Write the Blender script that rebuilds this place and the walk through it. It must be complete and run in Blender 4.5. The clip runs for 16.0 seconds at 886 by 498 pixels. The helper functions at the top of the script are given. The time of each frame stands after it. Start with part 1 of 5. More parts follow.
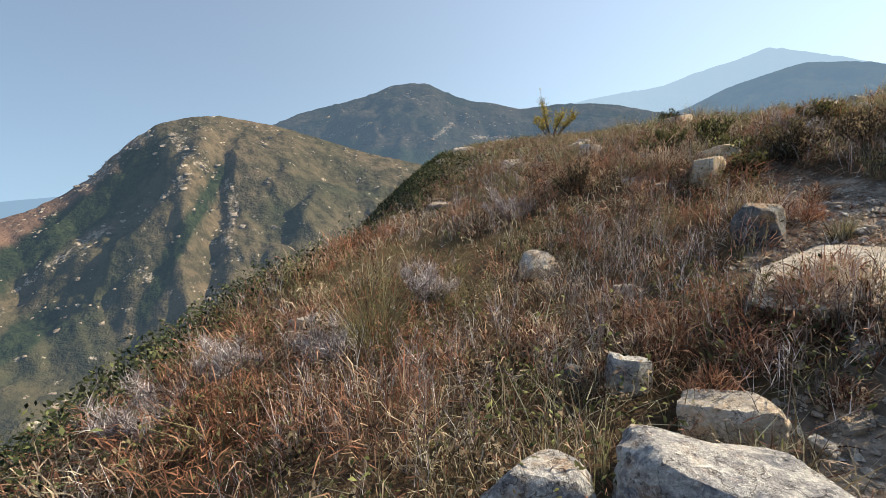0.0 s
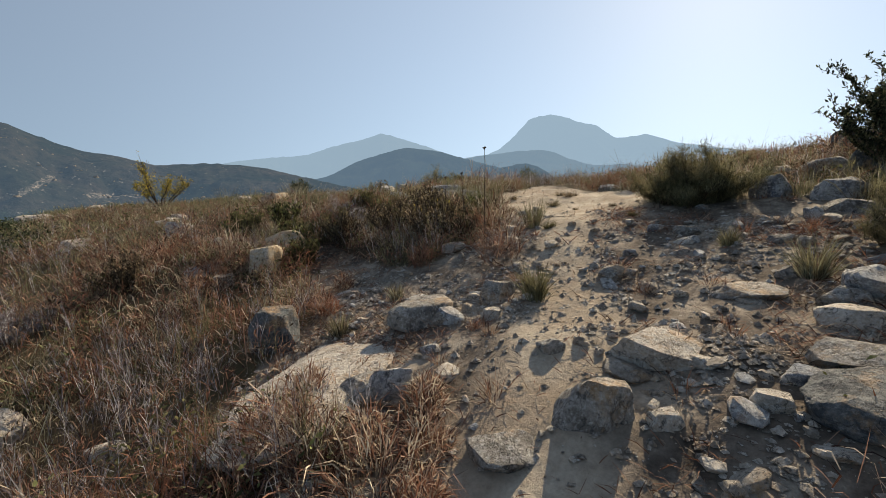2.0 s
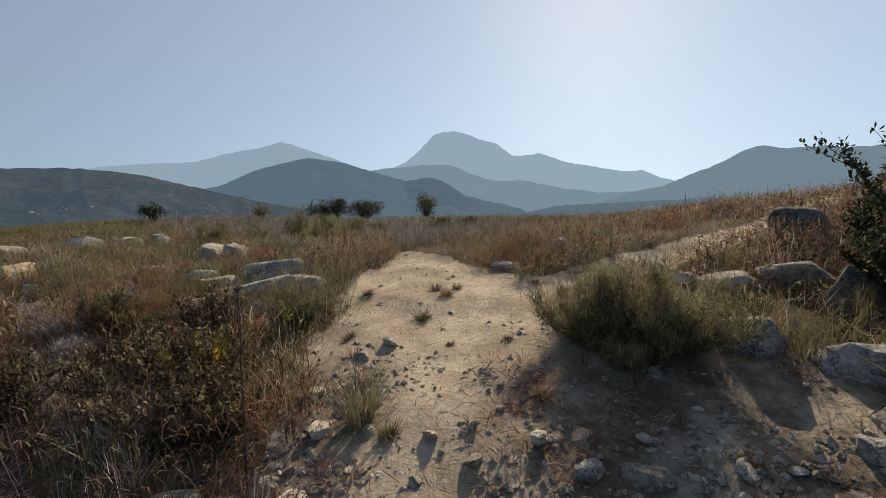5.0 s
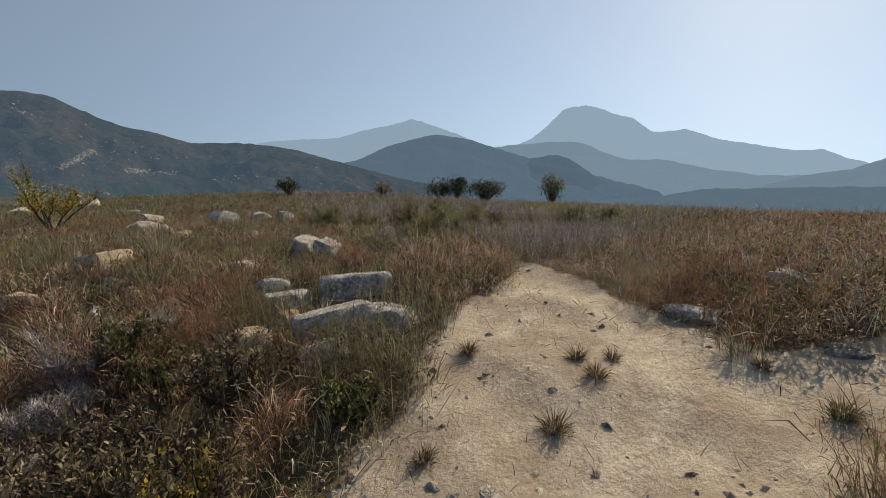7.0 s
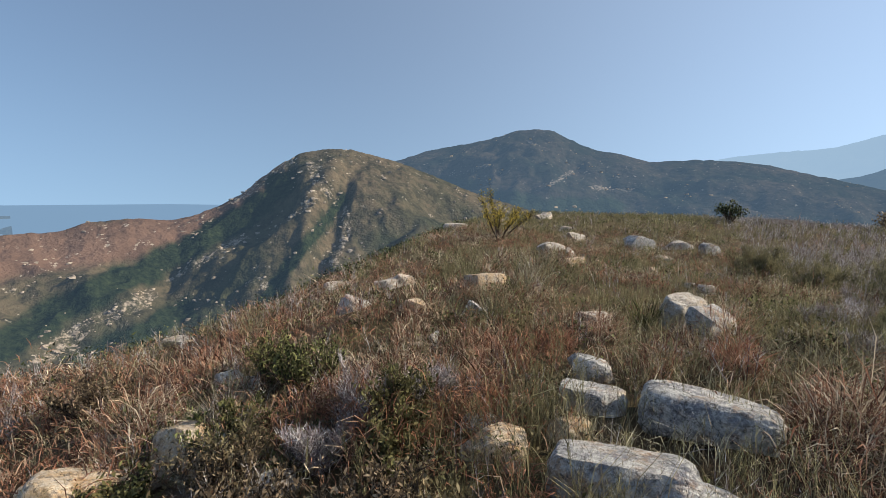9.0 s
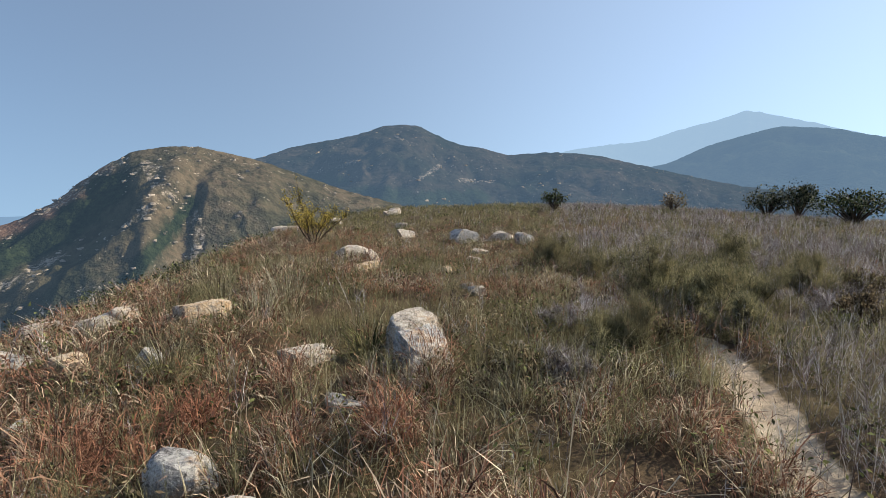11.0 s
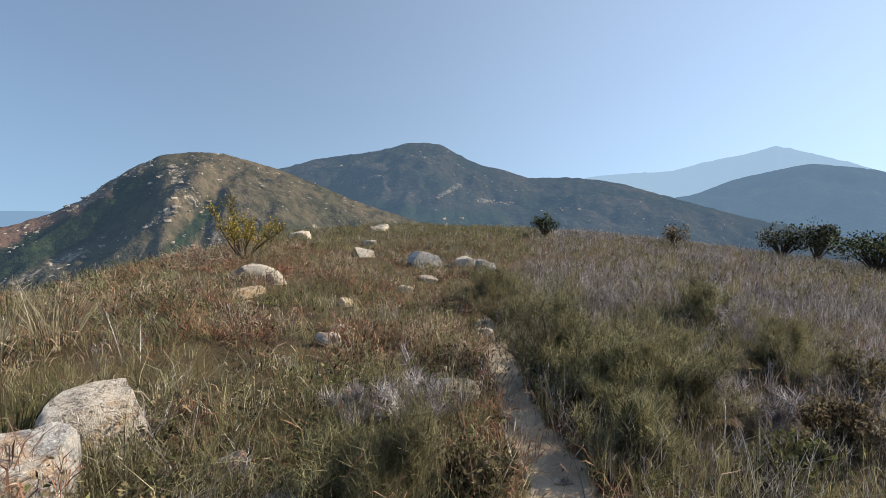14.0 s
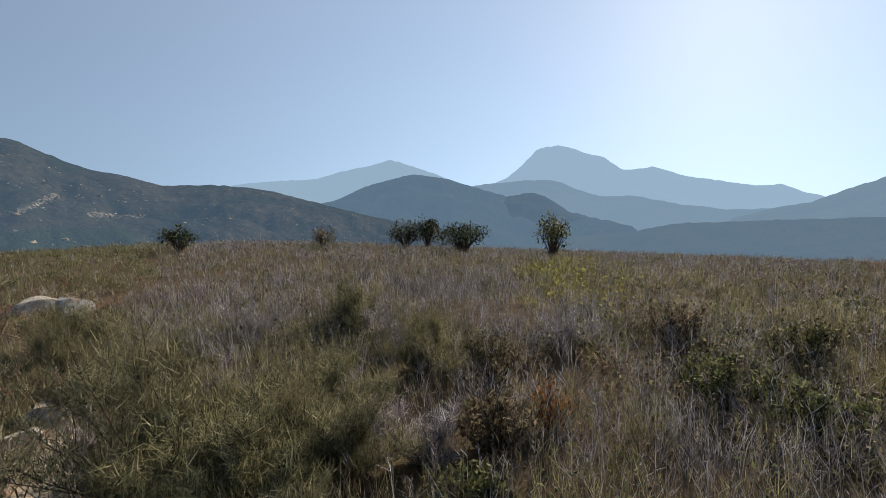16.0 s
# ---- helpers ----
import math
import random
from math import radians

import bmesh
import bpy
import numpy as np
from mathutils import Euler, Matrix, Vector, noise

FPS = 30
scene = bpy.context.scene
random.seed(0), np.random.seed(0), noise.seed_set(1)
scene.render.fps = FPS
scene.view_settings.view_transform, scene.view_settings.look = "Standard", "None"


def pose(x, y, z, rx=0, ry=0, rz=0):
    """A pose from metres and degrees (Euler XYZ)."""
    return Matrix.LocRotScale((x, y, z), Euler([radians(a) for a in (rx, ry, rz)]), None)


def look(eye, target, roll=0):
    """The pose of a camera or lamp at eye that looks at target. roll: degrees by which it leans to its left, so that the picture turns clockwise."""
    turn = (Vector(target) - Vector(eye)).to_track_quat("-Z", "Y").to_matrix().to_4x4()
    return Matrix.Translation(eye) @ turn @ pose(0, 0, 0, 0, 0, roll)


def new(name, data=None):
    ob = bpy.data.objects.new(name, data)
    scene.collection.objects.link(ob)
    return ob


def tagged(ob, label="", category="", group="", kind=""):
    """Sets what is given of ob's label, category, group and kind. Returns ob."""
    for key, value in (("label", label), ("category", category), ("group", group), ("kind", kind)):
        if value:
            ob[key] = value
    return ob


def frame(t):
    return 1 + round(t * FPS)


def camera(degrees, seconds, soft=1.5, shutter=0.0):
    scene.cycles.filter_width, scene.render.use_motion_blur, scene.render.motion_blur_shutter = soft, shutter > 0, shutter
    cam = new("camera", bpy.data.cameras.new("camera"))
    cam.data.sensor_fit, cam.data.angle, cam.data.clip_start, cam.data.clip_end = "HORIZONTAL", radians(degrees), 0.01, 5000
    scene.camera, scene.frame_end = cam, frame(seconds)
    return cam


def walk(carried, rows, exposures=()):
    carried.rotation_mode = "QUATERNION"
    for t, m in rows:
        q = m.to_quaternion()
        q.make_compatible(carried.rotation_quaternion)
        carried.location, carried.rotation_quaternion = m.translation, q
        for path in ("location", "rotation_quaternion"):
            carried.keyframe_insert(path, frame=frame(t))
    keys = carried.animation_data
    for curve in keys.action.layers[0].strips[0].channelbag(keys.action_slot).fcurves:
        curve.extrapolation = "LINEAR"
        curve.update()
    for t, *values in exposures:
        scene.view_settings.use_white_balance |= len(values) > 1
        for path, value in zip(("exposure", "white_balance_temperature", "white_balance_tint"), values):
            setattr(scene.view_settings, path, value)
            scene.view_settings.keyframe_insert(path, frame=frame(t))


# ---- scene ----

# ---- camera and walk ----
cam = camera(92.04, 16.0, soft=0.8)
PATH = [
    (0.0, pose(0.000, 0.000, 0.000, 77.56, 4.52, -0.00)),
    (0.5, pose(0.296, 0.081, 0.020, 81.57, 3.90, -13.25)),
    (1.0, pose(0.763, 0.114, 0.044, 80.77, 5.64, -30.98)),
    (1.5, pose(1.097, 0.168, 0.028, 82.54, 6.52, -37.26)),
    (2.0, pose(1.511, 0.167, 0.263, 82.36, 3.53, -43.30)),
    (2.5, pose(2.083, -0.093, 0.338, 83.91, 4.35, -52.28)),
    (3.0, pose(2.519, -0.030, 0.588, 81.68, 3.89, -54.03)),
    (3.5, pose(2.914, 0.428, 0.670, 83.55, 2.93, -54.43)),
    (4.0, pose(3.430, 0.817, 0.694, 84.91, 2.31, -54.38)),
    (4.2, pose(3.662, 0.922, 0.807, 84.66, 1.46, -55.92)),
    (6.3, pose(5.195, 2.304, 1.353, 81.27, 4.84, -54.55)),
    (6.5, pose(5.399, 2.423, 1.361, 81.17, 4.28, -57.37)),
    (7.0, pose(5.875, 2.778, 1.465, 80.91, 1.13, -39.58)),
    (7.5, pose(6.214, 3.183, 1.484, 80.88, 0.63, -15.07)),
    (8.0, pose(6.565, 3.494, 1.624, 80.71, 2.13, 2.05)),
    (8.5, pose(6.915, 3.719, 1.739, 82.65, 0.49, 14.73)),
    (9.0, pose(7.206, 4.059, 1.731, 83.31, -0.93, 15.66)),
    (9.5, pose(7.667, 4.413, 1.757, 82.62, 2.79, 7.85)),
    (10.0, pose(8.151, 4.837, 1.767, 82.22, 2.84, 0.59)),
    (10.2, pose(8.332, 5.043, 1.754, 82.31, 1.70, -1.24)),
    (12.3, pose(10.151, 6.331, 1.874, 83.54, -1.14, 2.09)),
    (12.5, pose(10.274, 6.431, 1.858, 84.37, -1.63, 4.69)),
    (13.0, pose(10.542, 6.732, 1.894, 85.93, -1.75, 8.61)),
    (13.5, pose(10.884, 7.085, 1.879, 85.62, -1.32, 8.05)),
    (14.0, pose(11.201, 7.437, 1.797, 85.09, -1.67, 1.57)),
    (14.5, pose(11.526, 7.754, 1.795, 84.78, 0.24, -6.40)),
    (15.0, pose(11.760, 8.063, 1.782, 82.70, -0.43, -18.64)),
    (15.5, pose(11.858, 8.398, 1.781, 83.08, 0.84, -31.44)),
    (16.0, pose(11.994, 8.679, 1.752, 85.93, 2.05, -42.40)),
]
walk(cam, PATH, exposures=((0.0, 0.88, 8200, 10), (0.5, 0.78, 8200, 10), (1.0, 0.58, 8200, 10), (2.0, 0.33, 8400, 10), (3.5, 0.08, 8600, 10), (4.2, 0.11, 8600, 10), (6.5, 0.13, 8500, 10), (7.0, 0.09, 8300, 10), (7.5, 0.25, 8200, 10), (8.5, 0.50, 7450, 10), (10.2, 0.60, 7450, 10), (12.5, 0.65, 7450, 10), (14.0, 0.65, 7450, 10), (15.0, 0.46, 7550, 10), (16.0, 0.32, 7700, 10)))

# ---- sky and sun ----
SUN_AZ, SUN_EL = 76.0, 31.0          # clockwise from +y, above the horizon
world = bpy.data.worlds.new("sky")
scene.world = world
world.use_nodes = True
wn = world.node_tree.nodes
sky = wn.new("ShaderNodeTexSky")
sky.sky_type = "NISHITA"
sky.sun_disc = False
sky.sun_elevation = radians(SUN_EL)
sky.sun_rotation = radians(SUN_AZ)
sky.altitude = 100
sky.air_density = 1.1
sky.dust_density = 0.15
sky.ozone_density = 4.6
wn["Background"].inputs["Strength"].default_value = 0.1
# the sky keeps its lowest colour below the horizon
where = wn.new("ShaderNodeTexCoord")
split = wn.new("ShaderNodeSeparateXYZ")
join = wn.new("ShaderNodeCombineXYZ")
square, root, total, half = (wn.new("ShaderNodeMath") for _ in range(4))
for node, kind, second in ((square, "MULTIPLY", 0.0), (root, "SQRT", 0.0), (total, "ADD", 0.0), (half, "MULTIPLY", 0.5)):
    node.operation = kind
    node.inputs[1].default_value = second
floor_up = wn.new("ShaderNodeMath")
floor_up.operation = "ADD"
floor_up.inputs[1].default_value = 0.2
for pair in ((where.outputs["Generated"], split.inputs[0]), (split.outputs[0], join.inputs[0]), (split.outputs[1], join.inputs[1]),
             (split.outputs[2], square.inputs[0]), (split.outputs[2], square.inputs[1]), (square.outputs[0], floor_up.inputs[0]),
             (floor_up.outputs[0], root.inputs[0]), (root.outputs[0], total.inputs[0]), (split.outputs[2], total.inputs[1]),
             (total.outputs[0], half.inputs[0]), (half.outputs[0], join.inputs[2]), (join.outputs[0], sky.inputs[0])):
    world.node_tree.links.new(*pair)
sun_data = bpy.data.lights.new("sun", "SUN")
sun_data.energy, sun_data.angle, sun_data.color = 5.0, radians(0.6), (1.0, 0.92, 0.8)
sun = new("sun", sun_data)
a, e = radians(SUN_AZ), radians(SUN_EL)
SUN_DIR = Vector((math.sin(a) * math.cos(e), math.cos(a) * math.cos(e), math.sin(e)))
sun.matrix_world = look(SUN_DIR * 60, (0, 0, 0))
# thin haze scatters a broad white glow round the sun
toward = wn.new("ShaderNodeVectorMath")
toward.operation = "DOT_PRODUCT"
toward.inputs[1].default_value = SUN_DIR
lobe, squared = wn.new("ShaderNodeMath"), wn.new("ShaderNodeMath")
lobe.operation, squared.operation = "MULTIPLY_ADD", "POWER"
lobe.inputs[1].default_value, lobe.inputs[2].default_value = 0.5, 0.5
squared.inputs[1].default_value = 1.6
veil = wn.new("ShaderNodeMix")
veil.data_type, veil.blend_type = "RGBA", "ADD"
veil.inputs[7].default_value = (1.6, 1.85, 2.1, 1)
for pair in ((where.outputs["Generated"], toward.inputs[0]), (toward.outputs["Value"], lobe.inputs[0]), (lobe.outputs[0], squared.inputs[0]),
             (squared.outputs[0], veil.inputs[0]), (sky.outputs[0], veil.inputs[6]), (veil.outputs[2], wn["Background"].inputs["Color"])):
    world.node_tree.links.new(*pair)

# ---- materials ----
# haze colours, painted into far surfaces as emission
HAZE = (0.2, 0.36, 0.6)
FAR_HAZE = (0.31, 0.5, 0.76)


class Nodes:
    """Short hand for a node material."""

    def __init__(self, name):
        self.mat = bpy.data.materials.new(name)
        self.mat.use_nodes = True
        self.tree = self.mat.node_tree
        self.bsdf = self.tree.nodes["Principled BSDF"]
        self.out = self.tree.nodes["Material Output"]

    def add(self, kind, **values):
        n = self.tree.nodes.new(kind)
        for k, v in values.items():
            if isinstance(v, bpy.types.NodeSocket):
                self.tree.links.new(v, n.inputs[k])
            else:
                n.inputs[k].default_value = v
        return n

    def link(self, a, b):
        self.tree.links.new(a, b)

    def coords(self):
        return self.tree.nodes.new("ShaderNodeTexCoord").outputs["Object"]

    def world_pos(self):
        return self.tree.nodes.new("ShaderNodeNewGeometry").outputs["Position"]

    def noise(self, vec, scale, detail=4.0, rough=0.55):
        n = self.add("ShaderNodeTexNoise", Scale=scale, Detail=detail, Roughness=rough)
        self.link(vec, n.inputs["Vector"])
        return n.outputs["Fac"]

    def ramp(self, fac, *stops):
        n = self.tree.nodes.new("ShaderNodeValToRGB")
        els = n.color_ramp.elements
        while len(els) < len(stops):
            els.new(0.5)
        for el, (p, c) in zip(els, stops):
            el.position = p
            el.color = (*c, 1) if len(c) == 3 else c
        self.link(fac, n.inputs[0])
        return n.outputs[0]

    def mix(self, fac, a, b, blend="MIX"):
        n = self.tree.nodes.new("ShaderNodeMix")
        n.data_type, n.blend_type = "RGBA", blend
        for sock, v in ((n.inputs[0], fac), (n.inputs[6], a), (n.inputs[7], b)):
            if isinstance(v, bpy.types.NodeSocket):
                self.link(v, sock)
            else:
                sock.default_value = v if not isinstance(v, tuple) else (*v, 1)
        return n.outputs[2]

    def math(self, op, a, b=0.0):
        n = self.tree.nodes.new("ShaderNodeMath")
        n.operation = op
        for sock, v in ((n.inputs[0], a), (n.inputs[1], b)):
            if isinstance(v, bpy.types.NodeSocket):
                self.link(v, sock)
            else:
                sock.default_value = v
        return n.outputs[0]

    def bump(self, height, strength, distance):
        n = self.add("ShaderNodeBump", Strength=strength, Distance=distance, Height=height)
        self.link(n.outputs[0], self.bsdf.inputs["Normal"])

    def finish(self, colour, rough=0.9, spec=0.2):
        if isinstance(colour, bpy.types.NodeSocket):
            self.link(colour, self.bsdf.inputs["Base Color"])
        else:
            self.bsdf.inputs["Base Color"].default_value = (*colour, 1)
        self.bsdf.inputs["Roughness"].default_value = rough
        self.bsdf.inputs["Specular IOR Level"].default_value = spec
        return self.mat


def plant_material(name, dark, mid, light, through_light=0.35, patch=None):
    """Thin leaves or stems: each blade its own shade, patches of another hue, some light passing through."""
    m = Nodes(name)
    rnd = m.tree.nodes.new("ShaderNodeNewGeometry").outputs["Random Per Island"]
    col = m.ramp(rnd, (0.0, tuple(c * 0.45 for c in dark)), (0.5, tuple(c * 0.8 for c in mid)), (1.0, tuple(min(c * 1.45, 0.85) for c in light)))
    if patch:
        big = m.ramp(m.noise(m.world_pos(), 0.8, 3.0), (0.42, (0, 0, 0)), (0.62, (1, 1, 1)))
        small = m.math("MULTIPLY", big, m.math("POWER", rnd, 0.5))
        col = m.mix(small, col, patch)
    clump = m.ramp(m.noise(m.world_pos(), 3.2, 4.0, 0.65), (0.4, (0.45, 0.45, 0.45)), (0.6, (1.0, 1.0, 1.0)))
    col = m.mix(1.0, col, clump, "MULTIPLY")
    m.finish(col, 0.7, 0.2)
    tr = m.add("ShaderNodeBsdfTranslucent", Color=col)
    mix = m.add("ShaderNodeMixShader", Fac=through_light)
    m.link(m.bsdf.outputs[0], mix.inputs[1])
    m.link(tr.outputs[0], mix.inputs[2])
    m.link(mix.outputs[0], m.out.inputs["Surface"])
    return m.mat


def rock_material(name, tint_a, tint_b, lichen=0.5, crust=0.5):
    """Weathered rock: mineral blotches, pale lichen in crusts and specks, dark specks, rusty streaks, cracks."""
    m = Nodes(name)
    p = m.world_pos()
    blotch = m.noise(p, 4.5, 6.0, 0.65)
    grain = m.noise(p, 46.0, 4.0, 0.75)
    col = m.ramp(blotch, (0.36, tint_a), (0.58, tint_b))
    rust = m.ramp(m.noise(p, 3.4, 6.0, 0.7), (0.52, (0, 0, 0)), (0.64, (0.65, 0.65, 0.65)))
    col = m.mix(rust, col, (0.4, 0.25, 0.13))
    crusts = m.ramp(m.noise(p, 9.0, 8.0, 0.75), (0.47, (0, 0, 0)), (0.56, (crust, crust, crust)))
    col = m.mix(crusts, col, (0.47, 0.48, 0.47))
    spots = m.ramp(m.noise(p, 33.0, 5.0, 0.7), (0.52, (0, 0, 0)), (0.58, (lichen, lichen, lichen)))
    col = m.mix(spots, col, (0.6, 0.6, 0.58))
    stain = m.ramp(m.noise(p, 17.0, 8.0, 0.8), (0.55, (0, 0, 0)), (0.62, (0.85, 0.85, 0.85)))
    col = m.mix(stain, col, (0.05, 0.05, 0.055))
    col = m.mix(0.5, col, m.ramp(grain, (0.3, (0.22, 0.22, 0.22)), (0.7, (0.85, 0.85, 0.85))), "OVERLAY")
    cracks = m.ramp(m.math("ABSOLUTE", m.math("SUBTRACT", m.noise(p, 3.0, 5.0, 0.6), 0.5)), (0.0, (0.25, 0.25, 0.25)), (0.008, (1, 1, 1)))
    col = m.mix(cracks, (0.05, 0.045, 0.04), col)
    height = m.math("ADD", m.math("ADD", m.math("MULTIPLY", m.noise(p, 10.0, 8.0, 0.7), 2.0), grain), m.math("MULTIPLY", cracks, 0.5))
    m.bump(height, 0.9, 0.016)
    return m.finish(col, 0.85, 0.25)


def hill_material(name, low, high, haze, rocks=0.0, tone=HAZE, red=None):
    """Scrub on a far hillside, woods in its gullies and bare rock on its crags; blue haze is painted in as emission."""
    m = Nodes(name)
    p = m.world_pos()

    def cover(kind):
        n = m.tree.nodes.new("ShaderNodeAttribute")
        n.attribute_name = kind
        return n.outputs["Fac"]

    col = m.ramp(m.noise(p, 0.012, 6.0, 0.6), (0.38, low), (0.62, high))
    col = m.mix(m.ramp(m.noise(p, 0.11, 5.0, 0.7), (0.45, (0, 0, 0)), (0.6, (0.7, 0.7, 0.7))), col, tuple(c * 0.5 for c in low))
    if red:
        col = m.mix(cover("red"), col, m.ramp(m.noise(p, 0.05, 5.0, 0.65), (0.35, tuple(c * 0.6 for c in red)), (0.65, red)))
    if rocks:
        f = m.ramp(m.noise(p, 0.16, 5.0, 0.75), (0.62, (0, 0, 0)), (0.68, (rocks, rocks, rocks)))
        col = m.mix(f, col, (0.5, 0.45, 0.38))
        bare = m.math("MULTIPLY", cover("crag"), m.noise(p, 0.3, 6.0, 0.85))
        col = m.mix(m.ramp(bare, (0.5, (0, 0, 0)), (0.58, (0.75, 0.75, 0.75))), col, (0.42, 0.36, 0.3))
        trees = m.ramp(m.noise(p, 0.35, 4.0, 0.7), (0.35, (0.008, 0.014, 0.008)), (0.7, (0.035, 0.048, 0.024)))
        col = m.mix(cover("wood"), col, trees)
    m.bump(m.noise(p, 0.07, 6.0, 0.7), 0.7, 8.0)
    m.finish(col, 1.0, 0.0)
    # distance haze: the surface itself emits a share of the haze colour
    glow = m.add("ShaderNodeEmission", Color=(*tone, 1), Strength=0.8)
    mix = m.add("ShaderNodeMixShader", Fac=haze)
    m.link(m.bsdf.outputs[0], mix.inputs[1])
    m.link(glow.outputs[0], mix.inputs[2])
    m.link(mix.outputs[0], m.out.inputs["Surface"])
    return m.mat


def ground_material():
    """Pale trodden earth where the attribute says bare, dark litter and soil elsewhere."""
    m = Nodes("earth")
    p = m.world_pos()
    bare = m.tree.nodes.new("ShaderNodeAttribute")
    bare.attribute_name = "bare"
    fine = m.noise(p, 26.0, 6.0, 0.7)
    mid = m.noise(p, 4.0, 5.0, 0.6)
    clean = m.tree.nodes.new("ShaderNodeAttribute")
    clean.attribute_name = "clean"
    pale = m.ramp(mid, (0.3, (0.3, 0.25, 0.195)), (0.65, (0.47, 0.41, 0.33)))
    gritty = m.ramp(m.noise(p, 2.2, 6.0, 0.7), (0.34, (0.07, 0.057, 0.047)), (0.5, (0.17, 0.14, 0.115)), (0.66, (0.37, 0.32, 0.26)))
    pale = m.mix(m.ramp(m.noise(p, 1.1, 4.0, 0.6), (0.45, (0, 0, 0)), (0.62, (0.55, 0.55, 0.55))), pale, (0.25, 0.19, 0.14))
    pale = m.mix(clean.outputs["Fac"], gritty, pale)
    pale = m.mix(0.42, pale, m.ramp(fine, (0.3, (0.3, 0.3, 0.3)), (0.7, (0.8, 0.8, 0.8))), "OVERLAY")
    litter = m.ramp(fine, (0.3, (0.03, 0.022, 0.016)), (0.7, (0.12, 0.085, 0.058)))
    green = m.ramp(m.noise(p, 0.5, 4.0, 0.6), (0.4, (0, 0, 0)), (0.6, (0.6, 0.6, 0.6)))
    litter = m.mix(green, litter, (0.1, 0.085, 0.04))
    ragged = m.math("ADD", bare.outputs["Fac"], m.math("MULTIPLY", m.math("SUBTRACT", mid, 0.5), 0.9))
    f = m.ramp(ragged, (0.3, (0, 0, 0)), (0.55, (1, 1, 1)))
    col = m.mix(f, litter, pale)
    m.bump(m.math("ADD", fine, m.math("MULTIPLY", m.noise(p, 9.0, 6.0, 0.7), 2.0)), 0.6, 0.025)
    return m.finish(col, 0.95, 0.1)


M_EARTH = ground_material()
M_GRAVEL = rock_material("gravel_stone", (0.16, 0.14, 0.12), (0.32, 0.28, 0.235), 0.15, 0.15)
M_ROCK = rock_material("grey_rock", (0.15, 0.16, 0.185), (0.32, 0.315, 0.305), 0.45, 0.5)
M_EARTHROCK = rock_material("earthy_rock", (0.125, 0.115, 0.105), (0.25, 0.225, 0.195), 0.3, 0.25)
M_PALE = rock_material("pale_rock", (0.31, 0.275, 0.235), (0.46, 0.405, 0.34), 0.35, 0.35)
M_ORANGE = rock_material("orange_rock", (0.4, 0.26, 0.14), (0.5, 0.4, 0.28), 0.25, 0.25)
M_DARK = rock_material("dark_rock", (0.035, 0.042, 0.05), (0.085, 0.095, 0.1), 0.12, 0.1)
M_TAN = plant_material("tan_grass", (0.13, 0.1, 0.065), (0.37, 0.3, 0.2), (0.66, 0.57, 0.43), 0.25, (0.25, 0.24, 0.12))
M_RED = plant_material("red_brown_grass", (0.07, 0.032, 0.024), (0.44, 0.22, 0.15), (0.78, 0.53, 0.41), 0.26, (0.36, 0.16, 0.1))
M_GREY = plant_material("grey_twigs", (0.13, 0.105, 0.105), (0.42, 0.35, 0.375), (0.66, 0.59, 0.62), 0.15)
M_OLIVE = plant_material("olive_needles", (0.09, 0.095, 0.045), (0.27, 0.265, 0.14), (0.46, 0.43, 0.26), 0.38, (0.25, 0.22, 0.13))
M_GREEN = plant_material("green_leaves", (0.04, 0.055, 0.022), (0.11, 0.135, 0.05), (0.27, 0.3, 0.12), 0.3, (0.17, 0.15, 0.07))
M_CONIFER = plant_material("dark_leaves", (0.015, 0.026, 0.014), (0.045, 0.065, 0.035), (0.14, 0.14, 0.08), 0.25)
M_YELLOW = plant_material("yellow_leaves", (0.2, 0.17, 0.03), (0.4, 0.33, 0.06), (0.55, 0.42, 0.1), 0.45)
M_RUST = plant_material("rust_leaves", (0.25, 0.07, 0.02), (0.45, 0.15, 0.03), (0.6, 0.28, 0.07), 0.45)
M_EVERGREEN = plant_material("evergreen_leaves", (0.02, 0.035, 0.014), (0.045, 0.065, 0.026), (0.11, 0.13, 0.055), 0.2)
M_DRYLEAF = plant_material("dry_leaves", (0.07, 0.05, 0.035), (0.2, 0.145, 0.095), (0.42, 0.33, 0.23), 0.38, (0.13, 0.135, 0.06))
# the far boulders get a little of the same painted haze
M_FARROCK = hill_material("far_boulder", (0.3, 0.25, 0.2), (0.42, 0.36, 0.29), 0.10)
M_GREYBARK = Nodes("grey_bark").finish((0.26, 0.22, 0.21), 0.9, 0.1)
M_FERN = plant_material("fern_leaves", (0.14, 0.15, 0.03), (0.3, 0.3, 0.07), (0.5, 0.46, 0.14), 0.4)
M_BARK = Nodes("bark")
M_BARK.bump(M_BARK.noise(M_BARK.world_pos(), 60.0, 4.0), 0.6, 0.01)
M_BARK = M_BARK.finish(M_BARK.ramp(M_BARK.noise(M_BARK.world_pos(), 25.0, 4.0), (0.35, (0.045, 0.032, 0.024)), (0.65, (0.11, 0.085, 0.065))), 0.9, 0.1)


# ---- land ----
def sstep(a, b, v):
    q = np.clip((v - a) / (b - a), 0.0, 1.0)
    return q * q * (3 - 2 * q)


def softplus(v):
    return np.where(v > 20, v, np.log1p(np.exp(np.minimum(v, 20))))


RIDGE_U = (-60, -20, -6, 0, 1.2, 2.5, 3.5, 4.5, 5.5, 6.5, 7.5, 8.5, 9.5, 11, 13, 16, 22, 34)
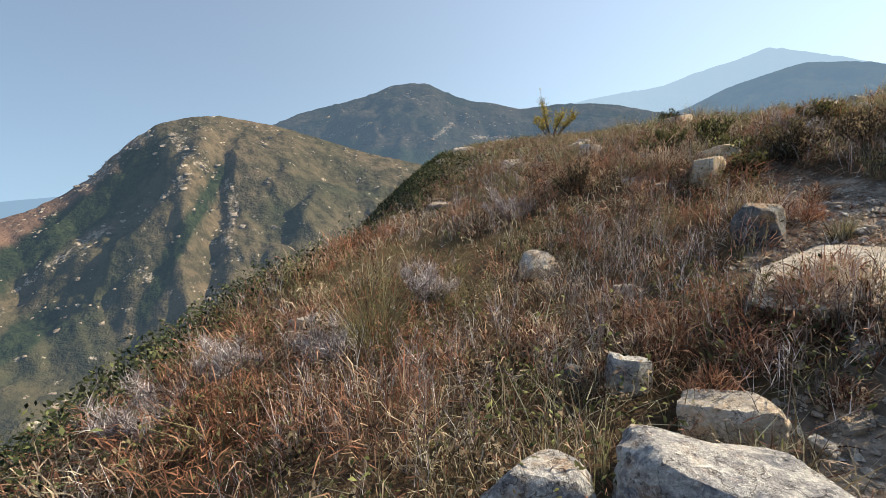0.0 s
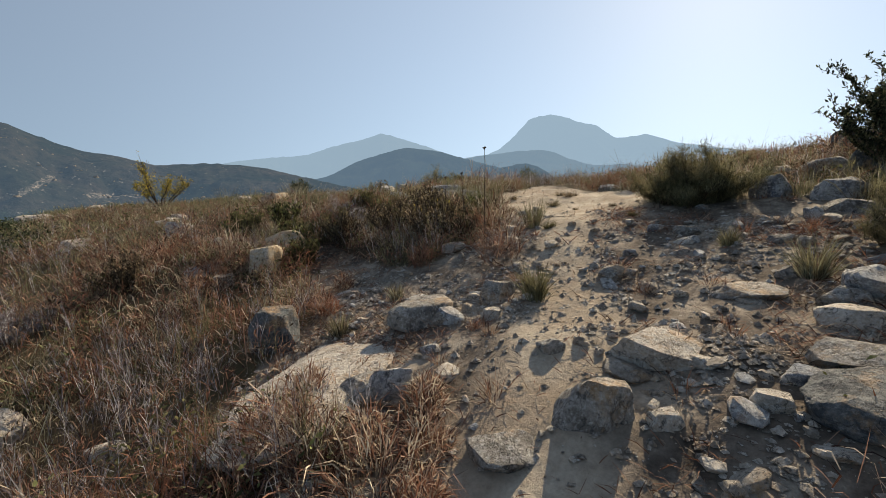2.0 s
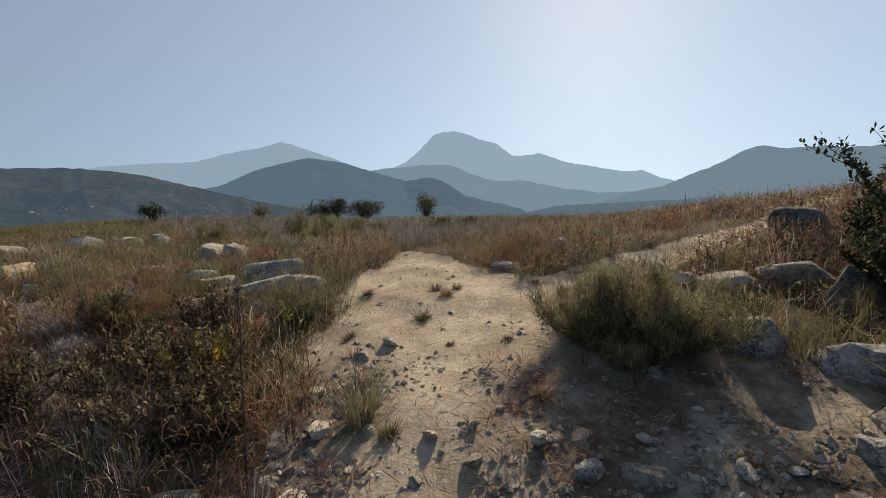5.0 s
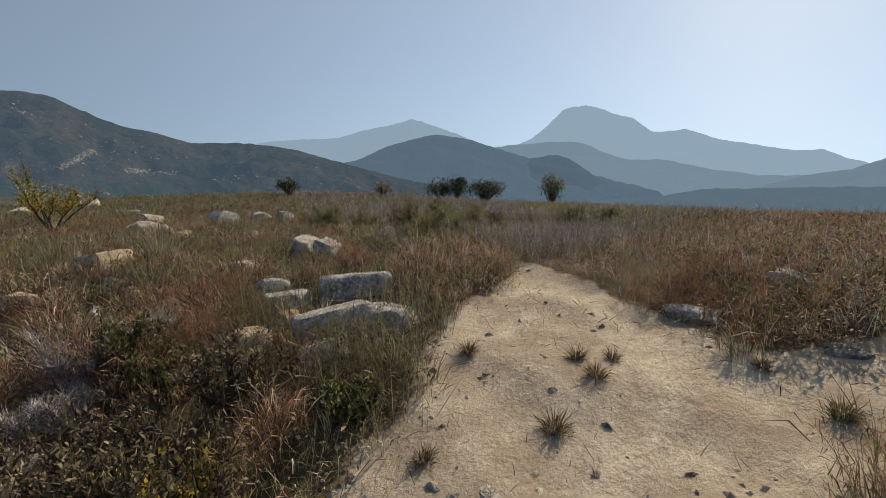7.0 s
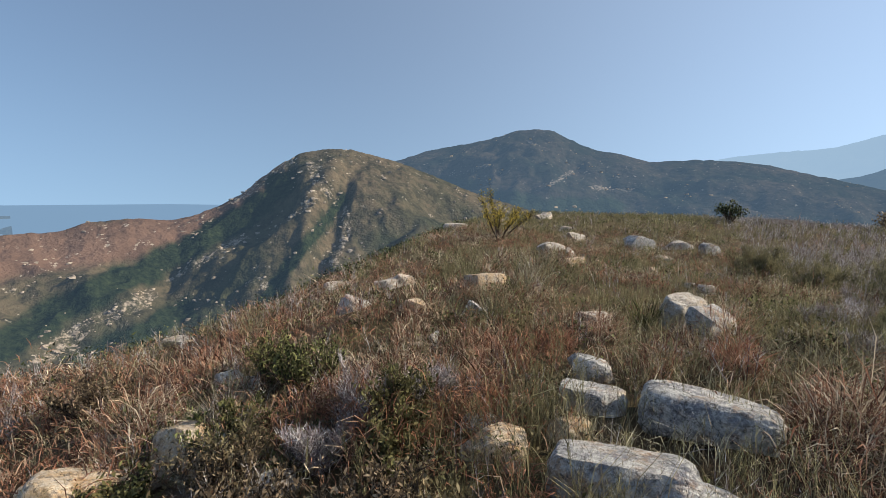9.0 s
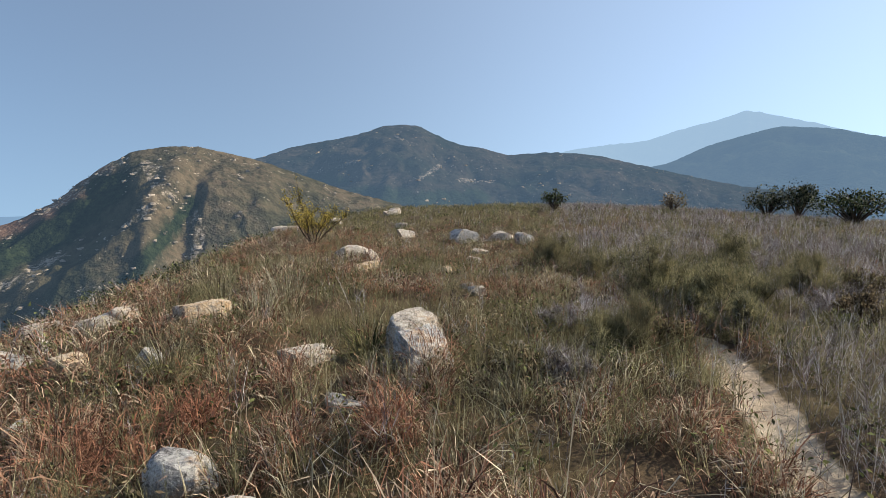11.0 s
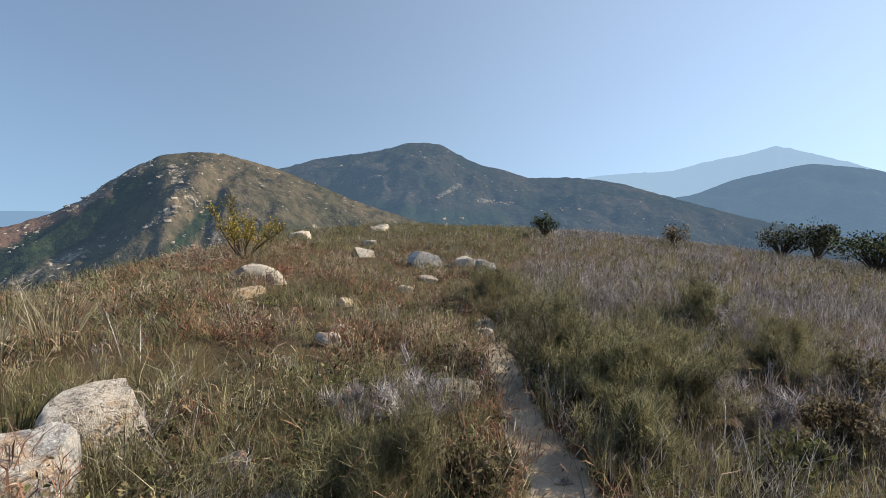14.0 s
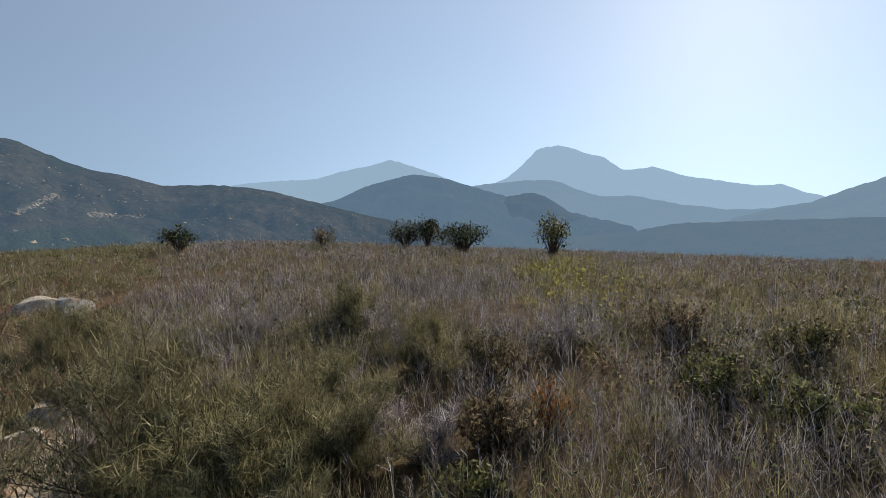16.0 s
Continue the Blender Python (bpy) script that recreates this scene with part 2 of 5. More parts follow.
RIDGE_Z = (-9, -4, -2.1, -1.5, -1.42, -1.22, -0.86, -0.64, -0.4, -0.3, -0.16, -0.08, 0.02, 0.22, 0.2, 0.0, 0.1, 0.1)


# hollows and swells of the ridge: middle, reach along x and y, height
SWELLS = ((1.6, 4.6, 2.0, 3.0, -0.32), (0.5, 11.0, 2.5, 3.0, -0.36), (4.3, 5.4, 1.6, 1.8, -0.3), (5.3, 2.0, 1.0, 1.0, -0.11), (5.6, 11.0, 1.4, 1.6, 0.2),
          (10.5, 20.0, 4.0, 6.0, -0.24), (8.9, 9.9, 1.2, 1.2, -0.14), (10.6, 4.4, 1.0, 1.0, -0.2), (18.0, 33.0, 9.0, 7.0, 0.4))


def smooth_ground(x, y):
    """Height of the ridge without its small bumps."""
    x, y = np.asarray(x, float), np.asarray(y, float)
    u = 0.9 * x + 0.35 * y
    h = sum(np.interp(u + d, RIDGE_U, RIDGE_Z) for d in (-0.6, 0.0, 0.6)) / 3
    edge = -3.2 + 3.7 * sstep(8, 15, y)
    h = h - 0.75 * softplus(edge - x)
    h = h + 1.15 * np.exp(-((x - 18) ** 2 + (y + 4) ** 2) / 50.0)
    for cx, cy, rx, ry, up in SWELLS:
        h = h + up * np.exp(-((x - cx) / rx) ** 2 - ((y - cy) / ry) ** 2)
    h = h - 0.075 * 3 * softplus((x - 22) / 3) + 0.012 * 4 * softplus((y - 16) / 4)
    away = np.hypot(x - 10, y - 12)
    h = h - 0.4 * 8 * softplus((away - 62) / 8)
    return np.maximum(h, -150.0)

LATTICE = np.random.RandomState(7).rand(256, 256)


def value_noise(x, y, seed=0):
    x, y = np.asarray(x, float) + seed * 17.3, np.asarray(y, float) + seed * 9.1
    i, j = np.floor(x).astype(int), np.floor(y).astype(int)
    fx, fy = x - i, y - j
    fx, fy = fx * fx * (3 - 2 * fx), fy * fy * (3 - 2 * fy)
    g = lambda p, q: LATTICE[p % 256, q % 256]
    return (g(i, j) * (1 - fx) + g(i + 1, j) * fx) * (1 - fy) + (g(i, j + 1) * (1 - fx) + g(i + 1, j + 1) * fx) * fy


def fractal(x, y, seed=0, octaves=4):
    return sum(value_noise(x * 2 ** k, y * 2 ** k, seed + k) / 2 ** k for k in range(octaves)) / sum(0.5 ** k for k in range(octaves))


def near_line(x, y, a, b):
    """Distance from the line a-b."""
    dx, dy = b[0] - a[0], b[1] - a[1]
    q = np.clip(((x - a[0]) * dx + (y - a[1]) * dy) / (dx * dx + dy * dy), 0, 1)
    return np.hypot(x - a[0] - q * dx, y - a[1] - q * dy)


# trodden ground: from, to, half widths
TRODDEN = (
    ((0.9, 0.7), (2.2, 0.9), 0.55, 0.8), ((2.2, 0.9), (4.0, 1.5), 0.9, 1.2), ((4.0, 1.5), (6.6, 1.6), 1.3, 1.4),
    ((5.0, 2.0), (7.4, 3.5), 1.1, 1.1), ((7.4, 3.5), (9.0, 4.8), 1.15, 1.05), ((9.0, 4.8), (9.9, 5.8), 0.95, 0.5),
    ((9.9, 5.8), (10.7, 6.8), 0.4, 0.16), ((10.7, 6.8), (11.3, 8.2), 0.13, 0.13), ((11.3, 8.2), (11.93, 9.9), 0.15, 0.18),
    ((11.93, 9.9), (11.85, 11.8), 0.17, 0.13), ((11.85, 11.8), (11.75, 13.3), 0.13, 0.15), ((11.75, 13.3), (11.9, 15.5), 0.15, 0.1),
    ((8.6, 3.6), (10.0, 2.9), 0.6, 0.38), ((10.0, 2.9), (12.0, 1.3), 0.36, 0.28), ((12.0, 1.3), (17.0, -0.5), 0.28, 0.25),
    ((2.4, 3.2), (4.1, 3.6), 0.3, 0.7), ((3.4, 2.4), (5.0, 3.0), 0.8, 0.8), ((4.1, 4.0), (4.5, 6.2), 0.5, 0.3), ((6.6, 1.4), (7.6, 0.8), 0.9, 0.5),
)


def bareness(x, y):
    """1 on trodden earth, 0 in the scrub, soft between."""
    x, y = np.asarray(x, float), np.asarray(y, float)
    best = np.zeros(np.broadcast(x, y).shape)
    for p, q, w0, w1 in TRODDEN:
        dx, dy = q[0] - p[0], q[1] - p[1]
        s = np.clip(((x - p[0]) * dx + (y - p[1]) * dy) / (dx * dx + dy * dy), 0, 1)
        d = near_line(x, y, p, q)
        w = w0 + (w1 - w0) * s
        best = np.maximum(best, np.clip(1.5 - d / w, 0, 1) * np.where(d < 1.5 * w, 1, 0))
    ragged = 0.55 * (fractal(x * 1.4, y * 1.4, 15, 3) - 0.5)
    return np.clip((best + ragged * np.where(best > 0.02, 1, 0)) * 1.5, 0, 1)


def cleanness(x, y):
    """1 where feet keep the pale earth swept, 0 on the gravelly slope below."""
    x, y = np.asarray(x, float), np.asarray(y, float)
    track = np.min([near_line(x, y, p, q) for p, q in (((2.2, 0.9), (4.4, 1.9)), ((4.4, 1.9), (5.6, 2.7)), ((5.6, 2.7), (7.4, 3.5)))], axis=0)
    return np.clip(sstep(7.0, 8.0, x + 0.5 * (y - 3)) + 0.9 * sstep(0.55, 0.2, track + 0.35 * (fractal(x * 2.5, y * 2.5, 19, 3) - 0.5)), 0, 1)


def ground_height(x, y):
    x, y = np.asarray(x, float), np.asarray(y, float)
    b = bareness(x, y)
    h = smooth_ground(x, y) + 0.16 * (fractal(x * 0.5, y * 0.5, 3) - 0.5)
    h = h + (0.07 + 0.05 * b) * (fractal(x * 2.2, y * 2.2, 5) - 0.5) - 0.05 * b
    far = sstep(30, 90, np.hypot(x - 10, y - 10))
    return h + far * 6 * (fractal(x * 0.03, y * 0.03, 9) - 0.5)


def spread(lo, hi, step, far):
    """Even steps between lo and hi, growing ones outside them as far as far."""
    inner = np.arange(lo, hi + step, step)
    out, s, v = [], step, hi
    while v < far:
        s *= 1.16
        v += s
        out.append(v)
    out = np.array(out) - hi
    return np.concatenate([(lo - out)[::-1], inner, inner[-1] + out])


def sheet(name, xs, ys, height, material, smooth=True):
    gx, gy = np.meshgrid(xs, ys)
    co = np.stack([gx, gy, height(gx, gy)], -1).reshape(-1, 3)
    nx, ny = len(xs), len(ys)
    idx = np.arange(nx * ny).reshape(ny, nx)
    quads = np.stack([idx[:-1, :-1], idx[:-1, 1:], idx[1:, 1:], idx[1:, :-1]], -1).reshape(-1, 4)
    return mesh_object(name, co, quads, material, smooth)


def mesh_object(name, co, faces, material, smooth=False):
    """A mesh from arrays; faces all have as many corners."""
    me = bpy.data.meshes.new(name)
    n, k = faces.shape
    me.vertices.add(len(co))
    me.vertices.foreach_set("co", np.ascontiguousarray(co, np.float32).ravel())
    me.loops.add(n * k)
    me.loops.foreach_set("vertex_index", np.ascontiguousarray(faces, np.int32).ravel())
    me.polygons.add(n)
    me.polygons.foreach_set("loop_start", np.arange(0, n * k, k, dtype=np.int32))
    me.polygons.foreach_set("use_smooth", np.full(n, smooth, dtype=bool))
    me.update(calc_edges=True)
    me.materials.append(material)
    return new(name, me)


ground = sheet("ground", spread(-7, 24, 0.155, 4300), spread(-5, 30, 0.155, 4300), ground_height, M_EARTH)
co = np.empty(len(ground.data.vertices) * 3, np.float32)
ground.data.vertices.foreach_get("co", co)
co = co.reshape(-1, 3)
attr = ground.data.attributes.new("bare", "FLOAT", "POINT")
attr.data.foreach_set("value", bareness(co[:, 0], co[:, 1]).astype(np.float32))
attr = ground.data.attributes.new("clean", "FLOAT", "POINT")
attr.data.foreach_set("value", cleanness(co[:, 0], co[:, 1]).astype(np.float32))
tagged(ground, "stony ridge ground, pale trodden earth among dark litter", "ground", kind="structure")

m_sea = Nodes("sea")
m_sea.bump(m_sea.noise(m_sea.world_pos(), 0.02, 5.0), 0.2, 1.0)
m_sea.finish((0.02, 0.06, 0.1), 0.35, 0.5)
# haze over the sea, painted as blue emission covering most of the water
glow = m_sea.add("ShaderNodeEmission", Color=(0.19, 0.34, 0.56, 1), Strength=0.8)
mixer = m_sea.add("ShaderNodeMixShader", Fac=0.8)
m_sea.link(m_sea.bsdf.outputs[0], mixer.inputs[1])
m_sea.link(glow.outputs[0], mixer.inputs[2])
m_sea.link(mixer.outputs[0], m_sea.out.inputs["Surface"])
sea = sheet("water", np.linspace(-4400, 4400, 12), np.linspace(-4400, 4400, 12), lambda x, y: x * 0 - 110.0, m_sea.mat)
tagged(sea, "hazy blue sea far below the hills", "sea", kind="structure")


def hill(name, label, skyline, distance, front, back, base, material, rough, seed, steps=260, rows=70, centre=(10.0, 6.0), eye=1.75, fold=None, bowl=False, cover=()):
    """A range of hills as a height field in rings round the ridge, its crest given as pairs of bearing and angle above the horizon."""
    foot = math.degrees(math.atan2(base - eye, distance))
    skyline = ((skyline[0][0] - 9, foot), *skyline, (skyline[-1][0] + 9, foot))
    az = np.array([s[0] for s in skyline], float)
    el = np.array([s[1] for s in skyline], float)
    bearing = np.linspace(az[0], az[-1], steps)
    soft = (az[-2] - az[1]) / len(az) * 0.12
    up = sum(np.interp(bearing + d * soft, az, el) for d in (-1, -0.5, 0, 0.5, 1)) / 5
    up = up + 0.26 * (fractal(bearing * 1.6, bearing * 0, seed, 5) - 0.5)
    s = np.concatenate([np.linspace(-1, 0, rows) , np.linspace(0, 1, rows // 3)[1:]])
    B, S = np.meshgrid(bearing, s)
    crest = distance * (1 + 0.12 * (fractal(B * 0.05, B * 0, seed + 4) - 0.5))
    top = crest * np.tan(np.radians(np.interp(B, bearing, up))) + eye
    r = crest + np.where(S < 0, S * front, S * back)
    fall = np.where(S < 0, 1 - np.abs(S) ** 1.15, 1 - np.abs(S) ** 1.5)
    if bowl:
        fall = np.where(S < 0, (1 - np.abs(S)) ** 2, fall)
        rough = rough * (1 - np.abs(S)) ** 2
    bx, by = r * np.sin(np.radians(B)) + centre[0], r * np.cos(np.radians(B)) + centre[1]
    k = 6.0 / distance
    ridged = 1 - np.abs(2 * fractal(bx * k + 0.4 * fractal(bx * k * 2, by * k * 2, seed), by * k, seed + 8, 5) - 1)
    small = fractal(bx * k * 6, by * k * 6, seed + 11, 4) - 0.5
    side = np.clip(np.abs(S) * 3.0, 0, 1)
    z = base + (top - base) * fall + side * (rough * (ridged - 0.75) + rough * 0.25 * small) * np.clip(1.2 - np.abs(S), 0, 1)
    z = np.where(S < 0, np.minimum(z, eye + r * np.tan(np.radians(np.interp(B, bearing, up) - 0.02 - 1.2 * np.abs(S) * 0.5))), z)
    if fold:
        b0, k0, w0, deep = fold
        off = (B - b0 - k0 * S) / w0 + 2.2 * (fractal(S * 5, B * 0.05, seed + 2, 3) - 0.5)
        z = z + np.clip(-S * 4, 0, 1) * np.clip((1 + S) * 3, 0, 1) * deep * (0.6 * np.exp(-(off + 1.9) ** 2) - np.exp(-off ** 2))
    n, m = len(s), steps
    idx = np.arange(n * m).reshape(n, m)
    quads = np.stack([idx[:-1, :-1], idx[:-1, 1:], idx[1:, 1:], idx[1:, :-1]], -1).reshape(-1, 4)
    ob = mesh_object(name, np.stack([bx, by, z], -1).reshape(-1, 3), quads, material, True)
    height = np.degrees(np.arctan2(z - eye, r))
    for kind in sorted({c[0] for c in cover}):
        much = np.zeros_like(z)
        for _, w0, line in (c for c in cover if c[0] == kind):
            off = np.min([near_line(B, height, p, q) for p, q in zip(line[:-1], line[1:])], axis=0)
            off = off + 0.9 * w0 * (fractal(B * 1.3 / w0, height * 1.3 / w0, seed + 5, 4) - 0.5)
            much = np.maximum(much, sstep(1.0, 0.6, off / w0))
        attr = ob.data.attributes.new(kind, "FLOAT", "POINT")
        attr.data.foreach_set("value", much.astype(np.float32).ravel())
    return tagged(ob, label, "hill", kind="structure")


DOME = ((-75, -6), (-66, -4.6), (-61.7, -3.95), (-58, -3.9), (-56.5, -3.1), (-52.3, -2.65), (-48.7, -2.9), (-46.6, -2.5), (-43.1, -0.9), (-41.2, 0.3),
        (-39, 2.2), (-37, 3.8), (-34.5, 5.3), (-31.3, 6.0), (-28, 6.1), (-25.1, 5.4), (-22.1, 4.6), (-18, 3.2), (-12, 0.8), (-4, -1.5), (6, -3))
PEAK = ((-40, 0), (-30, 2.6), (-24, 4.4), (-21.1, 5.1), (-18.3, 6.15), (-14.8, 6.8), (-11.9, 7.35), (-8.6, 8.1), (-6.6, 8.8), (-4.1, 8.95), (-1.9, 8.75), (0, 7.75),
        (3, 6.4), (6.6, 5.65), (9.9, 4.7), (14.3, 4.9), (18.3, 4.6), (21.4, 4.0), (24.4, 3.1), (27.5, 2.2), (33, 0.6), (42, -1.5))
WOODED = ((18, 0.5), (24, 1.8), (26.4, 2.45), (28.8, 2.9), (32.2, 4.5), (35.6, 5.4), (38.8, 5.95), (43, 5.25), (47.5, 3.7), (51.2, 2.5), (56, 1.0), (62, -0.8), (70, -2.5))
KNOLL = ((42, -0.5), (47, 1.4), (49.7, 2.3), (51.9, 2.75), (54.3, 3.0), (56.2, 2.2), (59, 0.1), (62.4, -1.9), (65.6, -3.0), (72, -4))
BLUE = ((8, 3), (14, 4.4), (18.3, 5.07), (22.2, 5.41), (25.9, 5.53), (29.1, 6.42), (32, 6.96), (34.2, 7.43), (35.7, 7.91), (37.5, 7.36), (39.7, 6.57), (41.6, 5.93), (43.8, 4.97), (46, 4.2), (52, 3))
GREAT = ((42, 3), (45, 3.4), (49, 4.16), (51.2, 5.16), (53.4, 6.91), (54.9, 8.31), (56.2, 8.71), (56.7, 8.53), (57.4, 8.76), (59.1, 8.28), (61.1, 7.43), (63.1, 6.72), (64.4, 5.73), (65.3, 5.05), (66.9, 5.2), (68.4, 5.27), (69.9, 4.69), (71.9, 3.87), (73.9, 3.47), (76, 2.92), (78.5, 2.37), (80.7, 2.32), (82.3, 1.4), (84.4, 0.7), (84, 1), (88, 0))
FOOT = ((16, -2.0), (28, -1.0), (38, 1.2), (44, 3.6), (47.5, 4.3), (52.7, 4.55), (57, 4.45), (59.7, 3.1), (62.4, 2.05), (66.3, 2.0), (71.1, 0.7), (75.6, -0.1), (81.4, -0.2), (90, -0.6), (104, -1.5))
SOUTH = ((74, -2), (79.4, -0.25), (83, 0.3), (85.2, 1.3), (88.4, 2.45), (90.5, 3.7), (91.9, 4.1), (94.4, 3.5), (97.2, 3.45), (99.8, 3.0), (108, 4), (120, 2), (140, 3), (170, 1))
VALLEY = ((8, -3.4), (22, -2.6), (34, -1.9), (46, -2.0), (54, -2.6), (60, -2.8), (66, -2.4), (71, -1.5), (76, -1.5), (88, -1.3), (100, -1.8), (112, -2.2))
REST = ((165, 1), (185, 3), (200, 4), (215, 2), (235, 1), (255, -1), (275, -3), (290, -5))

# woods in gullies, crags and red earth: reach, and a line of bearing and angle above the horizon
DOME_COVER = (("wood", 1.0, ((-29.6, -0.4), (-32.2, -3.9), (-36.5, -8.8), (-41.0, -15.0))),
              ("wood", 1.9, ((-36.2, 2.0), (-40.6, -2.2), (-46.6, -5.6), (-51.0, -8.0), (-58.3, -11.6), (-66.0, -16.0))),
              ("wood", 1.6, ((-48.0, -13.0), (-55.0, -16.0), (-62.0, -20.0))),
              ("crag", 0.9, ((-33.3, 3.9), (-32.7, 1.8), (-29.6, -0.9), (-28.9, -4.0), (-31.0, -9.0))), ("crag", 0.5, ((-32.8, -0.3), (-36.0, -2.7))),
              ("crag", 0.8, ((-41.2, -5.0), (-46.2, -7.8), (-49.1, -9.6))), ("crag", 1.3, ((-51.0, -11.2), (-57.2, -13.6), (-60.5, -16.0))),
              ("crag", 0.7, ((-42.0, -0.6), (-38.5, 2.0), (-35.5, 4.4))),
              ("red", 3.0, ((-66.0, -6.5), (-56.0, -5.0), (-49.0, -4.2), (-43.5, -2.0), (-38.5, 2.2))))
PEAK_COVER = (("wood", 1.3, ((-15.5, -0.8), (-8.9, 0.3), (-3.2, -0.5), (6.0, -0.8))), ("wood", 0.8, ((-20.0, 2.2), (-12.0, 2.0))), ("crag", 0.6, ((0.5, 3.6), (-2.4, 1.9))), ("crag", 0.5, ((-15.0, 3.3), (-10.0, 4.4))), ("crag", 0.5, ((-5.0, 7.6), (-3.0, 6.6))), ("crag", 0.5, ((3.0, 1.8), (7.5, 1.4))))
# each range has its share of painted haze in its material
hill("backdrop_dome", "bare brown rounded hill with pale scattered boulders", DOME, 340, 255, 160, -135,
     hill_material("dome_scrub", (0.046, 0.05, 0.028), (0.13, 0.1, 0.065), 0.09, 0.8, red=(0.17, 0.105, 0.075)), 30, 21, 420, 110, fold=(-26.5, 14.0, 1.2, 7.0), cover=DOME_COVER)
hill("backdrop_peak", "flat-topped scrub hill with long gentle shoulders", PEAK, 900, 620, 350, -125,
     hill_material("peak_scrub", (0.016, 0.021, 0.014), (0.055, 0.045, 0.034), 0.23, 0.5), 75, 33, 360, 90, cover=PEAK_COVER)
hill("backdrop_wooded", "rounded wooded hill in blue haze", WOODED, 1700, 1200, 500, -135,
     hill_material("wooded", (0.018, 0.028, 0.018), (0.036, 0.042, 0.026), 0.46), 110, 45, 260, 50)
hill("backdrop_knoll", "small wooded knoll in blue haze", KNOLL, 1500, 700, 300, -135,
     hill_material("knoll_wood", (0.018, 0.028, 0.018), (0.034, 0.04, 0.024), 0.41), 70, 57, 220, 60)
hill("backdrop_blue", "mountain ridge far off, coloured pale blue by haze", BLUE, 3000, 1000, 600, -110,
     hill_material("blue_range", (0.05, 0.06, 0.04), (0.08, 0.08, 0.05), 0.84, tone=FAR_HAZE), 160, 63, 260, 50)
hill("backdrop_great", "high mountain with a broad summit, coloured pale blue by haze", GREAT, 3500, 1000, 500, -110,
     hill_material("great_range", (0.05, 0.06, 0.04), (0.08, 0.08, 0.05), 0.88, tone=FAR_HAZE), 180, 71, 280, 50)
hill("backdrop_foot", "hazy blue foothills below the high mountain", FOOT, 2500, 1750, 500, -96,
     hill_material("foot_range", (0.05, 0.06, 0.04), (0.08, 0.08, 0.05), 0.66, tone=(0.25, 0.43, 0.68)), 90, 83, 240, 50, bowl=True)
hill("backdrop_south", "ridge rising beyond the grass, coloured blue by haze", SOUTH, 2000, 1400, 500, -96,
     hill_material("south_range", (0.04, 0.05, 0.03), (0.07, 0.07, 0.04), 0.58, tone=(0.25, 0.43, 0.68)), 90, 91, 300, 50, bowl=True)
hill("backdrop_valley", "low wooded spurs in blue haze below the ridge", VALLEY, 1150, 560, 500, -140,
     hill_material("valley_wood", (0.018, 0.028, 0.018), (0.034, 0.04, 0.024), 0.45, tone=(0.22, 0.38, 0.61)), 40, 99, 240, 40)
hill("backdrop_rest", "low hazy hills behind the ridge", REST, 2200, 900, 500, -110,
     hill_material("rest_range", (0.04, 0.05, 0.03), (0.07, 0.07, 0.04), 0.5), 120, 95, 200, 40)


# ---- boulders ----
ROCK_TAG = {
    "grey_rock": "grey lichen-spotted granite boulder among dry grass",
    "earthy_rock": "weathered grey-brown rock bedded in stony earth",
    "pale_rock": "pale weathered boulder half sunk in dry grass",
    "orange_rock": "orange-stained weathered boulder in the grass",
    "dark_rock": "dark blackened boulder on the stony ground",
}


SLAB, WEDGE, ROUND, BLOCK = "slab", "wedge", "round", "block"
# how square it is, flat breaks, how deep they cut, lumps, share under the ground
ROCK_FORM = {SLAB: (3.0, 10, (0.3, 0.46), 0.12, 0.48), WEDGE: (2.6, 9, (0.25, 0.44), 0.11, 0.36), ROUND: (2.5, 7, (0.36, 0.5), 0.1, 0.35), BLOCK: (4.2, 5, (0.42, 0.54), 0.05, 0.28)}


def rock_mesh(seed, detail=4, form=WEDGE, name="boulder"):
    """A boulder about one unit across: a squarish ball cut by flat breaks, then roughened."""
    box, planes, (lo, hi), lump, _ = ROCK_FORM[form]
    rnd = random.Random(seed)
    bm = bmesh.new()
    bmesh.ops.create_icosphere(bm, subdivisions=detail, radius=0.56)
    cuts = []
    for _ in range(planes):
        n = Vector((rnd.gauss(0, 1), rnd.gauss(0, 1), rnd.gauss(0, 0.8))).normalized()
        cuts.append((n, rnd.uniform(lo, hi)))
    cuts += [(Vector((rnd.uniform(-0.2, 0.2), rnd.uniform(-0.2, 0.2), 1)).normalized(), rnd.uniform(0.34, 0.44))]
    off = Vector((seed * 1.7, seed * 0.6, seed * 2.3))
    for v in bm.verts:
        p = v.co.normalized()
        p = p / (abs(p.x) ** box + abs(p.y) ** box + abs(p.z) ** box) ** (1 / box) * 0.5
        for n, d in cuts:
            over = p.dot(n) - d
            if over > 0:
                p -= n * over * 0.96
        chips = abs(noise.noise(p * 5.5 + off)) + 0.5 * abs(noise.noise(p * 12 + off))
        p *= 1 + lump * noise.fractal(p * 2.2 + off, 1.0, 2.0, 3) + 0.028 * noise.fractal(p * 11 + off, 0.7, 2.1, 3) - 0.05 * max(0.0, 0.22 - chips)
        v.co = p
    me = bpy.data.meshes.new(name)
    bm.to_mesh(me)
    bm.free()
    for p in me.polygons:
        p.use_smooth = True
    me.set_sharp_from_angle(angle=radians(24))
    return me


